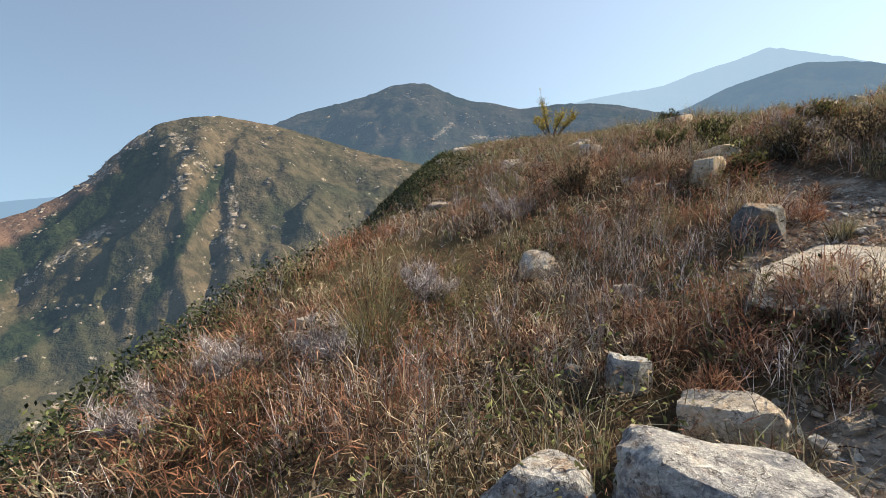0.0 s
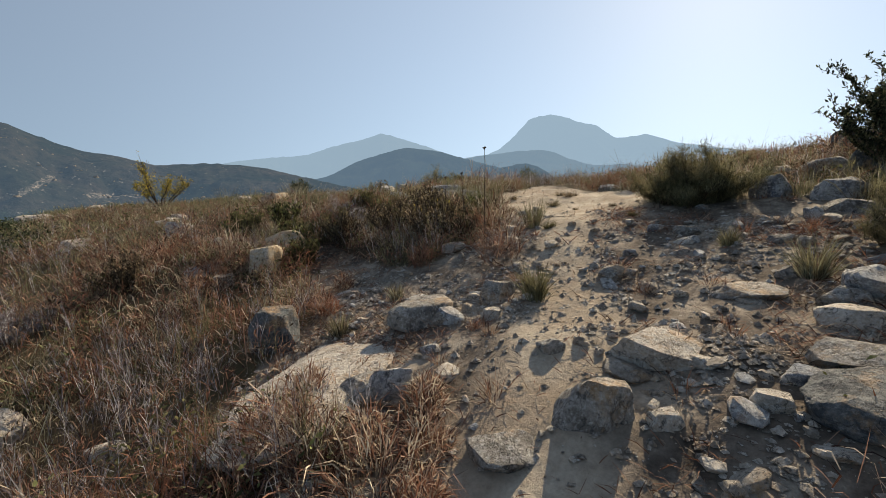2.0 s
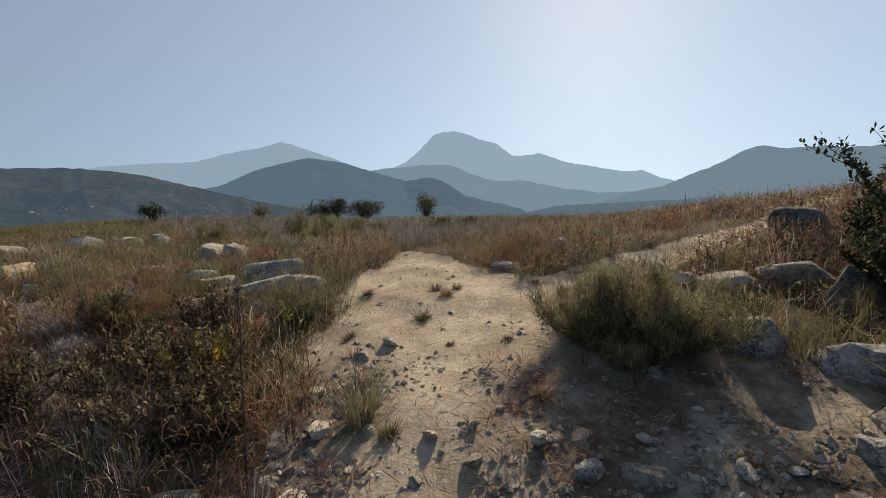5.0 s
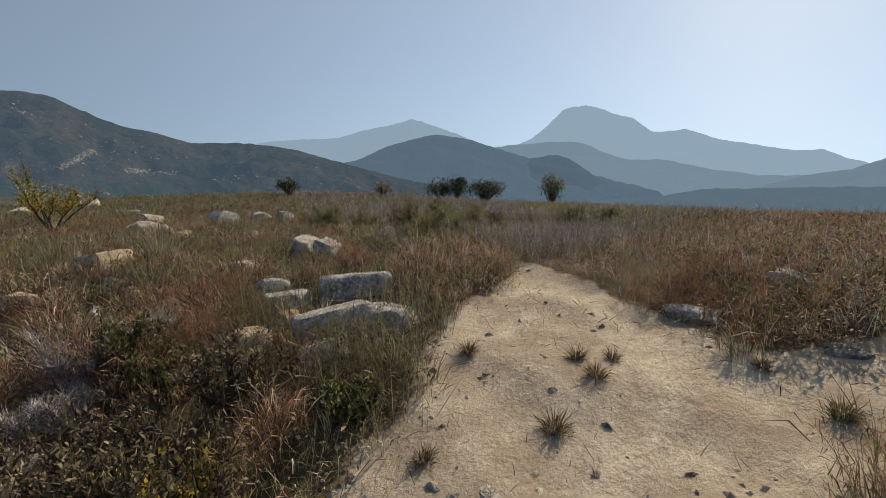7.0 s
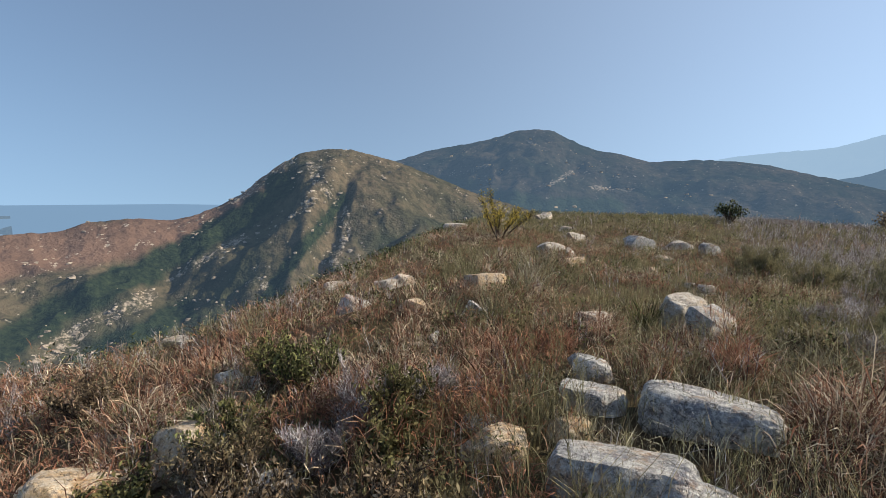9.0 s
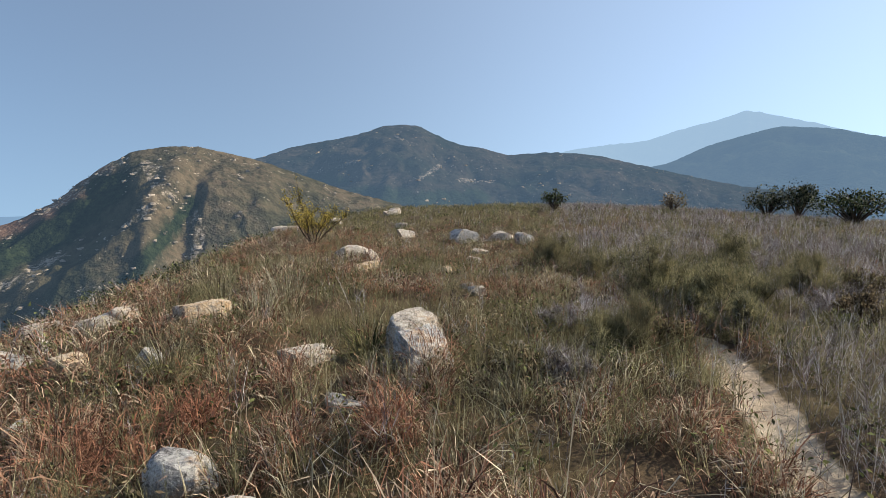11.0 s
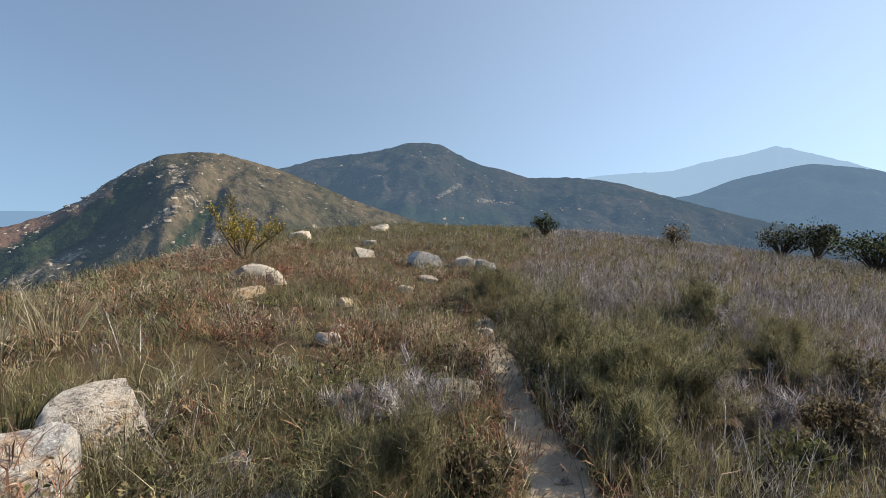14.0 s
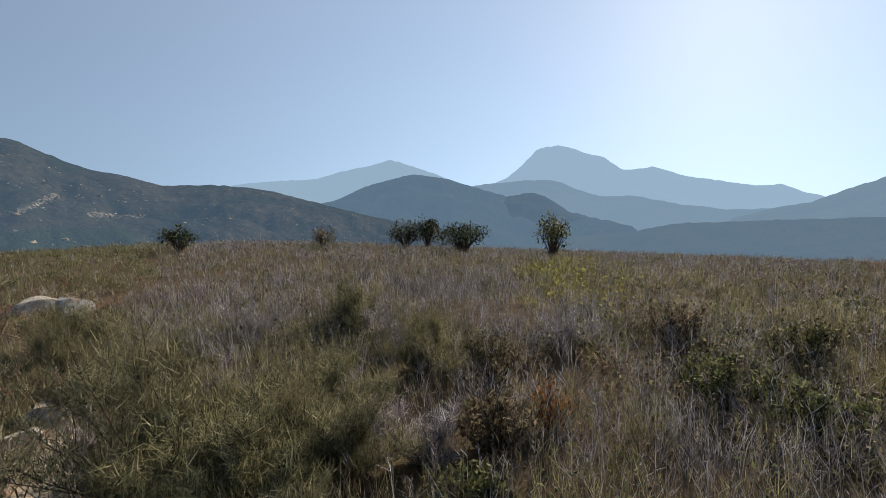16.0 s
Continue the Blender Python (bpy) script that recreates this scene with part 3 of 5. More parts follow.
def boulder(x, y, wide, deep, high, turn, material, seed, form):
    sink = ROCK_FORM[form][4]
    me = rock_mesh(seed, 5 if wide > 0.75 and from_walk(x, y) < 4 else 4 if wide > 0.3 else 3, form)
    co = np.empty(len(me.vertices) * 3, np.float32)
    me.vertices.foreach_get("co", co)
    co = co.reshape(-1, 3)
    lo, hi = co.min(0), co.max(0)
    co = (co - (lo + hi) / 2) / (hi - lo) * np.array([wide, deep, high / (1 - sink)])
    me.vertices.foreach_set("co", co.astype(np.float32).ravel())
    me.materials.append(material)
    ob = new("boulder", me)
    ob.matrix_basis = pose(x, y, float(ground_height(x, y)) + high / (1 - sink) * (0.5 - sink), random.Random(seed).uniform(-5, 5), random.Random(seed + 1).uniform(-5, 5), turn)
    return tagged(ob, ROCK_TAG[material.name], "boulder")


WALK_LINE = ((0.0, 0.0), (2.5, 0.0), (4.0, 1.2), (6.0, 2.9), (8.0, 4.7), (10.2, 6.4), (12.0, 8.7))


def from_walk(x, y):
    return np.min([near_line(x, y, p, q) for p, q in zip(WALK_LINE[:-1], WALK_LINE[1:])], axis=0)


boulder(1.11, 1.44, 1.00, 0.69, 0.36, -35, M_ROCK, 3, SLAB)
boulder(0.22, 1.57, 0.62, 0.45, 0.33, -10, M_ROCK, 4, WEDGE)
boulder(2.80, 3.00, 1.80, 1.00, 0.10, 22, M_PALE, 205, SLAB)
boulder(2.87, 1.00, 0.24, 0.17, 0.13, -64, M_EARTHROCK, 416, WEDGE)
boulder(3.60, 28.50, 1.05, 0.70, 0.36, 12, M_PALE, 493, WEDGE)
boulder(1.30, 28.00, 1.50, 0.80, 0.34, 20, M_PALE, 510, SLAB)
boulder(0.20, 26.80, 1.20, 0.80, 0.28, 25, M_PALE, 511, SLAB)
boulder(11.72, 0.74, 0.66, 0.45, 0.36, -85, M_DARK, 36, ROUND)
boulder(9.50, 1.50, 0.60, 0.50, 0.22, -60, M_EARTHROCK, 202, WEDGE)
boulder(10.00, 0.90, 0.70, 0.50, 0.24, -70, M_EARTHROCK, 203, WEDGE)
boulder(0.74, 2.56, 0.19, 0.13, 0.15, -16, M_DARK, 401, WEDGE)
boulder(1.03, 2.39, 0.28, 0.20, 0.24, -23, M_ROCK, 402, WEDGE)
boulder(1.37, 1.94, 0.48, 0.33, 0.18, -35, M_PALE, 403, SLAB)
boulder(1.02, 4.86, 0.47, 0.33, 0.28, -12, M_PALE, 404, WEDGE)
boulder(1.62, 3.84, 0.26, 0.18, 0.10, -23, M_PALE, 405, SLAB)
boulder(-1.52, 4.20, 0.45, 0.31, 0.18, 20, M_PALE, 406, SLAB)
boulder(-2.80, 4.61, 0.32, 0.23, 0.11, 31, M_EARTHROCK, 407, SLAB)
boulder(3.73, 7.84, 0.56, 0.39, 0.21, -25, M_PALE, 408, SLAB)
boulder(4.22, 6.73, 0.67, 0.47, 0.37, -32, M_ORANGE, 409, WEDGE)
boulder(-0.19, 10.77, 0.64, 0.45, 0.17, 1, M_EARTHROCK, 410, SLAB)
boulder(2.92, 4.00, 0.44, 0.33, 0.35, -25, M_DARK, 411, ROUND)
boulder(2.34, 1.52, 0.32, 0.22, 0.12, -43, M_PALE, 412, SLAB)
boulder(3.05, 1.47, 0.40, 0.28, 0.07, -56, M_EARTHROCK, 413, SLAB)
boulder(3.49, 1.22, 0.42, 0.29, 0.22, -66, M_EARTHROCK, 414, WEDGE)
boulder(4.16, 1.17, 0.54, 0.37, 0.15, -72, M_PALE, 415, SLAB)
boulder(2.73, 0.68, 0.42, 0.29, 0.22, -73, M_EARTHROCK, 417, WEDGE)
boulder(3.04, 2.40, 0.29, 0.20, 0.20, -41, M_ROCK, 418, WEDGE)
boulder(5.26, 4.01, 0.32, 0.22, 0.09, -47, M_PALE, 419, SLAB)
boulder(6.69, 1.77, 0.29, 0.20, 0.09, -74, M_EARTHROCK, 420, SLAB)
boulder(3.20, 6.89, 0.35, 0.25, 0.14, -17, M_EARTHROCK, 421, SLAB)
boulder(4.11, 0.07, 0.77, 0.58, 0.17, -85, M_DARK, 422, ROUND)
boulder(4.46, 0.28, 0.41, 0.29, 0.12, -81, M_EARTHROCK, 423, WEDGE)
boulder(4.65, -0.09, 0.32, 0.24, 0.20, -90, M_EARTHROCK, 424, ROUND)
boulder(4.96, 0.30, 0.41, 0.29, 0.09, -82, M_PALE, 425, SLAB)
boulder(5.37, 0.25, 0.34, 0.27, 0.19, -84, M_ROCK, 426, WEDGE)
boulder(5.21, 0.38, 0.29, 0.20, 0.12, -81, M_EARTHROCK, 427, SLAB)
boulder(8.24, 1.30, 0.45, 0.32, 0.27, -77, M_ROCK, 428, WEDGE)
boulder(8.14, 0.66, 0.50, 0.35, 0.24, -83, M_ROCK, 429, WEDGE)
boulder(7.62, 0.54, 0.43, 0.30, 0.11, -84, M_EARTHROCK, 430, SLAB)
boulder(6.69, -0.63, 0.41, 0.29, 0.11, -97, M_EARTHROCK, 431, SLAB)
boulder(5.08, -0.44, 0.33, 0.23, 0.06, -97, M_EARTHROCK, 432, SLAB)
boulder(3.85, 3.03, 0.63, 0.44, 0.17, -30, M_EARTHROCK, 433, SLAB)
boulder(4.43, 2.62, 0.35, 0.25, 0.17, -41, M_EARTHROCK, 434, WEDGE)
boulder(2.97, 2.51, 0.43, 0.30, 0.10, -19, M_EARTHROCK, 435, SLAB)
boulder(3.95, 0.54, 0.19, 0.13, 0.07, -71, M_PALE, 436, SLAB)
boulder(3.64, 0.91, 0.18, 0.12, 0.07, -57, M_PALE, 437, SLAB)
boulder(3.89, 1.73, 0.19, 0.13, 0.07, -45, M_EARTHROCK, 438, SLAB)
boulder(4.53, 0.98, 0.07, 0.05, 0.07, -66, M_EARTHROCK, 439, WEDGE)
boulder(8.60, -0.34, 0.94, 0.70, 0.39, -92, M_EARTHROCK, 440, ROUND)
boulder(9.40, 0.50, 0.50, 0.37, 0.40, -85, M_DARK, 441, ROUND)
boulder(5.25, 1.95, 0.23, 0.16, 0.12, -57, M_EARTHROCK, 443, WEDGE)
boulder(5.23, 0.92, 0.50, 0.41, 0.07, -72, M_EARTHROCK, 444, SLAB)
boulder(3.99, 7.86, 0.31, 0.22, 0.15, -8, M_PALE, 447, SLAB)
boulder(6.45, 0.90, 0.23, 0.16, 0.07, -82, M_EARTHROCK, 448, WEDGE)
boulder(5.67, 0.75, 0.15, 0.10, 0.09, -83, M_EARTHROCK, 449, WEDGE)
boulder(8.26, 7.34, 0.88, 0.52, 0.26, -16, M_ROCK, 451, BLOCK)
boulder(7.61, 6.60, 0.86, 0.47, 0.28, -12, M_ROCK, 452, BLOCK)
boulder(6.82, 6.86, 0.49, 0.34, 0.22, 2, M_ORANGE, 453, WEDGE)
boulder(7.50, 7.55, 0.53, 0.29, 0.19, -9, M_ROCK, 454, BLOCK)
boulder(7.51, 8.05, 0.44, 0.31, 0.25, -8, M_ROCK, 455, WEDGE)
boulder(8.04, 6.29, 0.61, 0.46, 0.21, -24, M_ROCK, 456, ROUND)
boulder(7.33, 6.23, 0.46, 0.32, 0.09, -9, M_PALE, 457, SLAB)
boulder(3.74, 6.22, 0.73, 0.51, 0.36, 52, M_ORANGE, 458, WEDGE)
boulder(3.96, 7.32, 0.70, 0.49, 0.16, 39, M_ORANGE, 459, SLAB)
boulder(2.66, 7.99, 0.43, 0.30, 0.08, 45, M_PALE, 460, SLAB)
boulder(4.54, 7.35, 0.17, 0.12, 0.09, 33, M_ORANGE, 461, WEDGE)
boulder(5.33, 6.44, 0.40, 0.28, 0.19, 30, M_ROCK, 462, WEDGE)
boulder(4.71, 8.33, 0.34, 0.24, 0.16, 26, M_ORANGE, 463, WEDGE)
boulder(5.94, 11.19, 0.84, 0.59, 0.32, 7, M_ORANGE, 464, WEDGE)
boulder(5.03, 10.17, 0.45, 0.32, 0.21, 16, M_ORANGE, 465, WEDGE)
boulder(3.04, 7.03, 0.41, 0.28, 0.10, 49, M_ROCK, 466, WEDGE)
boulder(4.15, 6.54, 0.21, 0.15, 0.15, 44, M_PALE, 467, WEDGE)
boulder(3.18, 6.29, 0.34, 0.24, 0.13, 55, M_EARTHROCK, 468, SLAB)
boulder(6.02, 10.06, 0.38, 0.27, 0.20, 8, M_ROCK, 469, WEDGE)
boulder(3.69, 10.84, 0.63, 0.44, 0.25, 24, M_ROCK, 470, SLAB)
boulder(4.05, 12.46, 0.51, 0.36, 0.20, 18, M_PALE, 471, SLAB)
boulder(5.77, 8.87, 0.20, 0.14, 0.20, 13, M_ROCK, 472, WEDGE)
boulder(6.13, 7.72, 0.39, 0.27, 0.21, 25, M_ORANGE, 473, WEDGE)
boulder(7.36, 7.16, 0.39, 0.27, 0.13, 6, M_ORANGE, 474, SLAB)
boulder(6.93, 7.62, 0.23, 0.16, 0.10, 13, M_ORANGE, 475, SLAB)
boulder(8.35, 8.84, 0.39, 0.27, 0.12, -9, M_ROCK, 477, WEDGE)
boulder(6.65, 7.25, 0.31, 0.23, 0.07, 32, M_ROCK, 479, ROUND)
boulder(5.60, 8.66, 0.40, 0.28, 0.15, 34, M_ORANGE, 480, WEDGE)
boulder(8.82, 10.20, 0.68, 0.48, 0.45, 20, M_PALE, 481, WEDGE)
boulder(8.94, 9.50, 0.50, 0.40, 0.42, 30, M_ROCK, 482, WEDGE)
boulder(7.73, 9.95, 0.56, 0.39, 0.16, 41, M_PALE, 483, SLAB)
boulder(3.81, 12.35, 0.77, 0.54, 0.22, 50, M_PALE, 484, SLAB)
boulder(2.03, 13.08, 0.68, 0.48, 0.19, 53, M_PALE, 485, SLAB)
boulder(6.90, 16.58, 0.91, 0.63, 0.38, 20, M_PALE, 486, WEDGE)
boulder(7.52, 14.93, 0.61, 0.43, 0.17, 20, M_ORANGE, 487, SLAB)
boulder(10.19, 22.40, 1.24, 0.87, 0.51, 1, M_ROCK, 488, WEDGE)
boulder(11.57, 22.49, 1.11, 0.78, 0.33, -4, M_PALE, 489, SLAB)
boulder(12.23, 20.90, 0.69, 0.48, 0.44, -7, M_ROCK, 490, WEDGE)
boulder(10.11, 17.50, 0.42, 0.29, 0.19, 2, M_PALE, 491, WEDGE)
boulder(7.83, 23.44, 0.83, 0.58, 0.34, 9, M_PALE, 492, WEDGE)
boulder(9.71, 12.50, 0.31, 0.21, 0.15, 8, M_PALE, 494, WEDGE)
boulder(5.56, 13.95, 0.25, 0.18, 0.14, 35, M_PALE, 495, WEDGE)
boulder(5.90, 38.89, 1.02, 0.72, 0.52, 8, M_PALE, 496, WEDGE)
boulder(10.51, 19.54, 0.55, 0.39, 0.15, 0, M_PALE, 497, SLAB)
boulder(9.25, 14.95, 0.16, 0.11, 0.11, 9, M_PALE, 498, WEDGE)
boulder(9.87, 9.97, 0.27, 0.19, 0.13, 12, M_EARTHROCK, 499, WEDGE)
boulder(10.32, 9.56, 0.29, 0.21, 0.09, 4, M_EARTHROCK, 500, SLAB)
boulder(9.60, 9.53, 0.11, 0.08, 0.11, 19, M_PALE, 501, WEDGE)
boulder(8.81, 9.28, 0.29, 0.20, 0.12, 34, M_PALE, 502, SLAB)
boulder(11.66, 13.60, 0.38, 0.27, 0.20, 1, M_PALE, 503, SLAB)
boulder(11.74, 14.40, 0.44, 0.31, 0.15, 0, M_PALE, 504, SLAB)
boulder(11.27, 11.47, 0.48, 0.34, 0.15, 8, M_EARTHROCK, 505, WEDGE)
boulder(9.66, 13.18, 0.45, 0.32, 0.09, 22, M_PALE, 506, SLAB)
boulder(5.84, 37.76, 1.37, 0.96, 0.44, 11, M_PALE, 508, SLAB)
boulder(7.32, 26.93, 0.65, 0.46, 0.28, 13, M_PALE, 509, WEDGE)
boulder(7.46, 16.42, 0.35, 0.25, 0.29, 27, M_PALE, 512, SLAB)
boulder(9.30, 14.95, 0.25, 0.18, 0.15, 14, M_ORANGE, 515, WEDGE)
boulder(10.38, 4.35, 0.60, 0.42, 0.13, -69, M_ROCK, 519, SLAB)
boulder(11.57, 3.85, 0.47, 0.33, 0.16, -77, M_ROCK, 520, SLAB)
boulder(15.72, 2.21, 0.72, 0.50, 0.19, -91, M_EARTHROCK, 521, SLAB)
boulder(9.89, 1.90, 0.47, 0.33, 0.09, -97, M_PALE, 522, SLAB)
boulder(10.08, 3.20, 0.29, 0.20, 0.03, -81, M_EARTHROCK, 523, SLAB)

# ---- scrub: blades, twigs and leaves as thin curved strips ----
RNG = np.random.RandomState(11)
def strips(name, root, heading, lean, length, width, droop, material, base=0.6, mid=0.9, fine=False):
    """One mesh of tapered strips, or of single slivers if fine. All arguments are arrays of one length."""
    n = len(root)
    out = np.stack([np.cos(heading), np.sin(heading), np.zeros(n)], -1)
    up = np.array([0.0, 0.0, 1.0])
    d0 = np.sin(lean)[:, None] * out + np.cos(lean)[:, None] * up
    d1 = np.sin(lean + droop)[:, None] * out + np.cos(lean + droop)[:, None] * up
    p1 = root + d0 * (length * 0.5)[:, None]
    if fine is True:
        fine = np.ones(n, bool)
    elif fine is False:
        fine = np.zeros(n, bool)
    p2 = p1 + d1 * (length * 0.5)[:, None]
    spin = RNG.uniform(0, 2 * np.pi, n)
    across = np.stack([np.cos(spin), np.sin(spin), RNG.uniform(-0.3, 0.3, n)], -1)
    across -= d0 * (across * d0).sum(1)[:, None]
    across *= (width / 2 / np.maximum(np.linalg.norm(across, axis=1), 1e-6))[:, None]
    f, g = np.where(fine)[0], np.where(~fine)[0]
    co = np.stack([root[g] - across[g] * base, root[g] + across[g] * base, p1[g] - across[g] * mid, p1[g] + across[g] * mid, p2[g]], 1).reshape(-1, 3)
    k = (np.arange(len(g)) * 5)[:, None]
    tris = np.stack([k + [0, 1, 2], k + [1, 3, 2], k + [2, 3, 4]], 1).reshape(-1, 3)
    co2 = np.stack([root[f] - across[f], root[f] + across[f], p2[f]], 1).reshape(-1, 3)
    k2 = (np.arange(len(f)) * 3 + len(co))[:, None]
    co, tris = np.concatenate([co, co2]), np.concatenate([tris, k2 + [0, 1, 2]])
    return mesh_object(name, co, tris, material)


def tuft_places(count, weight, area=(-9, 52, -7, 52), reach=3.5, power=1.25):
    """Places of tufts, closer together near the way walked, by a weight of the place."""
    x = RNG.uniform(area[0], area[1], count * 60)
    y = RNG.uniform(area[2], area[3], count * 60)
    d = from_walk(x, y)
    p = np.minimum(1, (reach / np.maximum(d, 0.1)) ** power) * weight(x, y)
    p = p * (bareness(x, y) < 0.62) * (0.25 + 0.75 * patchy(x, y, 99, 1.1, 0.36, 0.47))
    keep = np.where(RNG.rand(len(x)) < p / p.sum() * count * 1.0)[0]
    x, y = x[keep], y[keep]
    return x, y, from_walk(x, y)


def zones(x, y):
    """Weights of the four kinds of ground cover: west slope, north top, east heath, grassy hump."""
    u = 0.9 * x + 0.35 * y
    west = sstep(8.0, 6.0, u)
    path_x = np.interp(y, (-6, 5, 7, 9, 10, 12, 15, 60), (9.0, 9.6, 10.8, 11.6, 11.9, 11.7, 11.9, 22.0))
    east = sstep(-0.3, 0.4, x - path_x) * (1 - west)
    hump = east * sstep(7.5, 5.5, y - 0.12 * (x - 10))
    east = east - hump
    north = np.clip(1 - west - east - hump, 0, 1)
    return west, north, east, hump


def patchy(x, y, seed, scale=0.7, lo=0.45, hi=0.56):
    return sstep(lo, hi, fractal(x * scale, y * scale, seed, 3))


def grass_tufts(name, label, count, weight, blades, tall, spread_angle, width, droop, material, radius=0.07):
    x, y, d = tuft_places(count, weight)
    n = len(x)
    size = RNG.lognormal(-0.08, 0.36, n) * (0.7 + 0.6 * fractal(x * 0.6, y * 0.6, 91, 3))
    per = RNG.poisson(blades, n) + 3
    i = np.repeat(np.arange(n), per)
    m = len(i)
    a, r = RNG.uniform(0, 2 * np.pi, m), radius * size[i] * np.sqrt(RNG.rand(m)) * (1 + d[i] / 12)
    px, py = x[i] + r * np.cos(a), y[i] + r * np.sin(a)
    root = np.stack([px, py, ground_height(x, y)[i] - 0.02], -1)
    bias = RNG.uniform(0, 2 * np.pi, n)
    head = np.where(RNG.rand(m) < 0.35, bias[i], a) + RNG.normal(0, 0.5, m)
    lean = np.abs(RNG.normal(0, spread_angle, m)) + 0.05
    length = tall * size[i] * RNG.uniform(0.5, 1.2, m)
    wide = width * RNG.uniform(0.6, 1.3, m) * (1 + d[i] / 9)
    ob = strips(name, root, head, lean, length, wide, RNG.uniform(0, droop, m), material, fine=d[i] > 7.0)
    return tagged(ob, label, "grass", kind="stuff")


def tangle_tufts(name, label, count, weight, blades, tall, blade, width, material, radius):
    """Matted grass: short curled leaves at all heights of the tuft."""
    x, y, d = tuft_places(count, weight)
    n = len(x)
    size = RNG.lognormal(-0.08, 0.34, n) * (0.7 + 0.6 * fractal(x * 0.6, y * 0.6, 93, 3))
    per = RNG.poisson(blades, n) + 4
    i = np.repeat(np.arange(n), per)
    m = len(i)
    a, q = RNG.uniform(0, 2 * np.pi, m), np.sqrt(RNG.rand(m))
    r = radius * size[i] * q * (1 + d[i] / 14)
    z = ground_height(x, y)[i] + tall * size[i] * RNG.rand(m) ** 0.8 * (1 - 0.55 * q * q)
    root = np.stack([x[i] + r * np.cos(a), y[i] + r * np.sin(a), z], -1)
    length = blade * RNG.lognormal(0, 0.4, m) * (1 + d[i] / 14)
    ob = strips(name, root, a + RNG.normal(0, 1.0, m), RNG.normal(0.75, 0.45, m), length, width * RNG.uniform(0.6, 1.4, m) * (1 + d[i] / 9), RNG.uniform(0.1, 1.7, m), material, 0.5, 1.0, fine=d[i] > 9.0)
    return tagged(ob, label, "grass", kind="stuff")


def twig_tufts(name, label, category, count, weight, stems, sides, tall, lean, width, side_angle, side_share, material, radius=0.08, side_from=0.25):
    """Upright stems with finer side shoots."""
    x, y, d = tuft_places(count, weight)
    n = len(x)
    size = RNG.uniform(0.6, 1.3, n)
    i = np.repeat(np.arange(n), stems)
    m = len(i)
    a = RNG.uniform(0, 2 * np.pi, m)
    r = radius * size[i] * RNG.rand(m) * (1 + d[i] / 15)
    root = np.stack([x[i] + r * np.cos(a), y[i] + r * np.sin(a), ground_height(x, y)[i] - 0.02], -1)
    tilt = np.abs(RNG.normal(0, lean, m))
    length = tall * size[i] * RNG.uniform(0.6, 1.15, m)
    bend = RNG.uniform(-0.15, 0.25, m)
    j = np.repeat(np.arange(m), sides)
    s = RNG.uniform(side_from, 0.95, len(j))
    out = np.stack([np.cos(a), np.sin(a), 0 * a], -1)
    d0 = np.sin(tilt)[:, None] * out + np.cos(tilt)[:, None] * np.array([0, 0, 1.0])
    sroot = root[j] + d0[j] * (length[j] * s * 0.93)[:, None]
    sa = RNG.uniform(0, 2 * np.pi, len(j))
    slen = length[j] * side_share * (1.15 - s) * RNG.uniform(0.6, 1.4, len(j))
    grow = 1 + d / 9
    ob = strips(name, np.concatenate([root, sroot]), np.concatenate([a, sa]), np.concatenate([tilt, RNG.normal(side_angle, 0.2, len(j))]),
                np.concatenate([length, slen]), np.concatenate([width * grow[i], width * 0.75 * grow[i][j]]),
                np.concatenate([bend, RNG.uniform(-0.5, 0.1, len(j))]), material, fine=np.concatenate([np.zeros(m, bool), np.ones(len(j), bool)]))
    return tagged(ob, label, category, kind="stuff")


def leaf_tufts(name, label, count, weight, leaves, tall, leaf, material, radius=0.16):
    """Low leafy clumps."""
    x, y, d = tuft_places(count, weight)
    n = len(x)
    size = RNG.uniform(0.5, 1.3, n)
    i = np.repeat(np.arange(n), leaves)
    m = len(i)
    a = RNG.uniform(0, 2 * np.pi, m)
    r = radius * size[i] * np.sqrt(RNG.rand(m)) * (1 + d[i] / 20)
    z = ground_height(x, y)[i] + tall * size[i] * RNG.uniform(0.05, 1.0, m) * (1 - 0.5 * (r / radius / 1.3) ** 2)
    root = np.stack([x[i] + r * np.cos(a), y[i] + r * np.sin(a), z], -1)
    length = leaf * RNG.uniform(0.6, 1.4, m) * (1 + d[i] / 11)
    ob = strips(name, root, RNG.uniform(0, 2 * np.pi, m), RNG.uniform(0.3, 1.9, m), length, length * 0.45, RNG.uniform(-0.2, 0.7, m), material, 0.15, 1.0, fine=d[i] > 8.0)
    return tagged(ob, label, "scrub", kind="stuff")


def w_red(x, y):
    w, n, e, h = zones(x, y)
    n = n * sstep(30, 20, y)
    return w * (0.5 + 1.2 * patchy(x, y, 31)) + n * (0.1 + 1.0 * patchy(x, y, 32)) + e * 0.12 * patchy(x, y, 33) + h * (0.5 + 0.7 * patchy(x, y, 34))


def w_tan(x, y):
    w, n, e, h = zones(x, y)
    n = n * (0.15 + 0.85 * sstep(30, 20, y))
    return w * (0.03 + 0.4 * patchy(x, y, 41)) + n * (0.25 + 0.8 * patchy(x, y, 42)) + e * 0.03 + h * (0.02 + 0.2 * patchy(x, y, 43))


def w_grey(x, y):
    w, n, e, h = zones(x, y)
    return w * (0.08 + 0.7 * patchy(x, y, 51)) + n * 0.12 + e * (1.1 + 1.6 * patchy(x, y, 52, 0.35) + 2.0 * np.exp(-((x - 18) / 3.5) ** 2 - ((y - 17) / 4) ** 2)) + h * 0.25


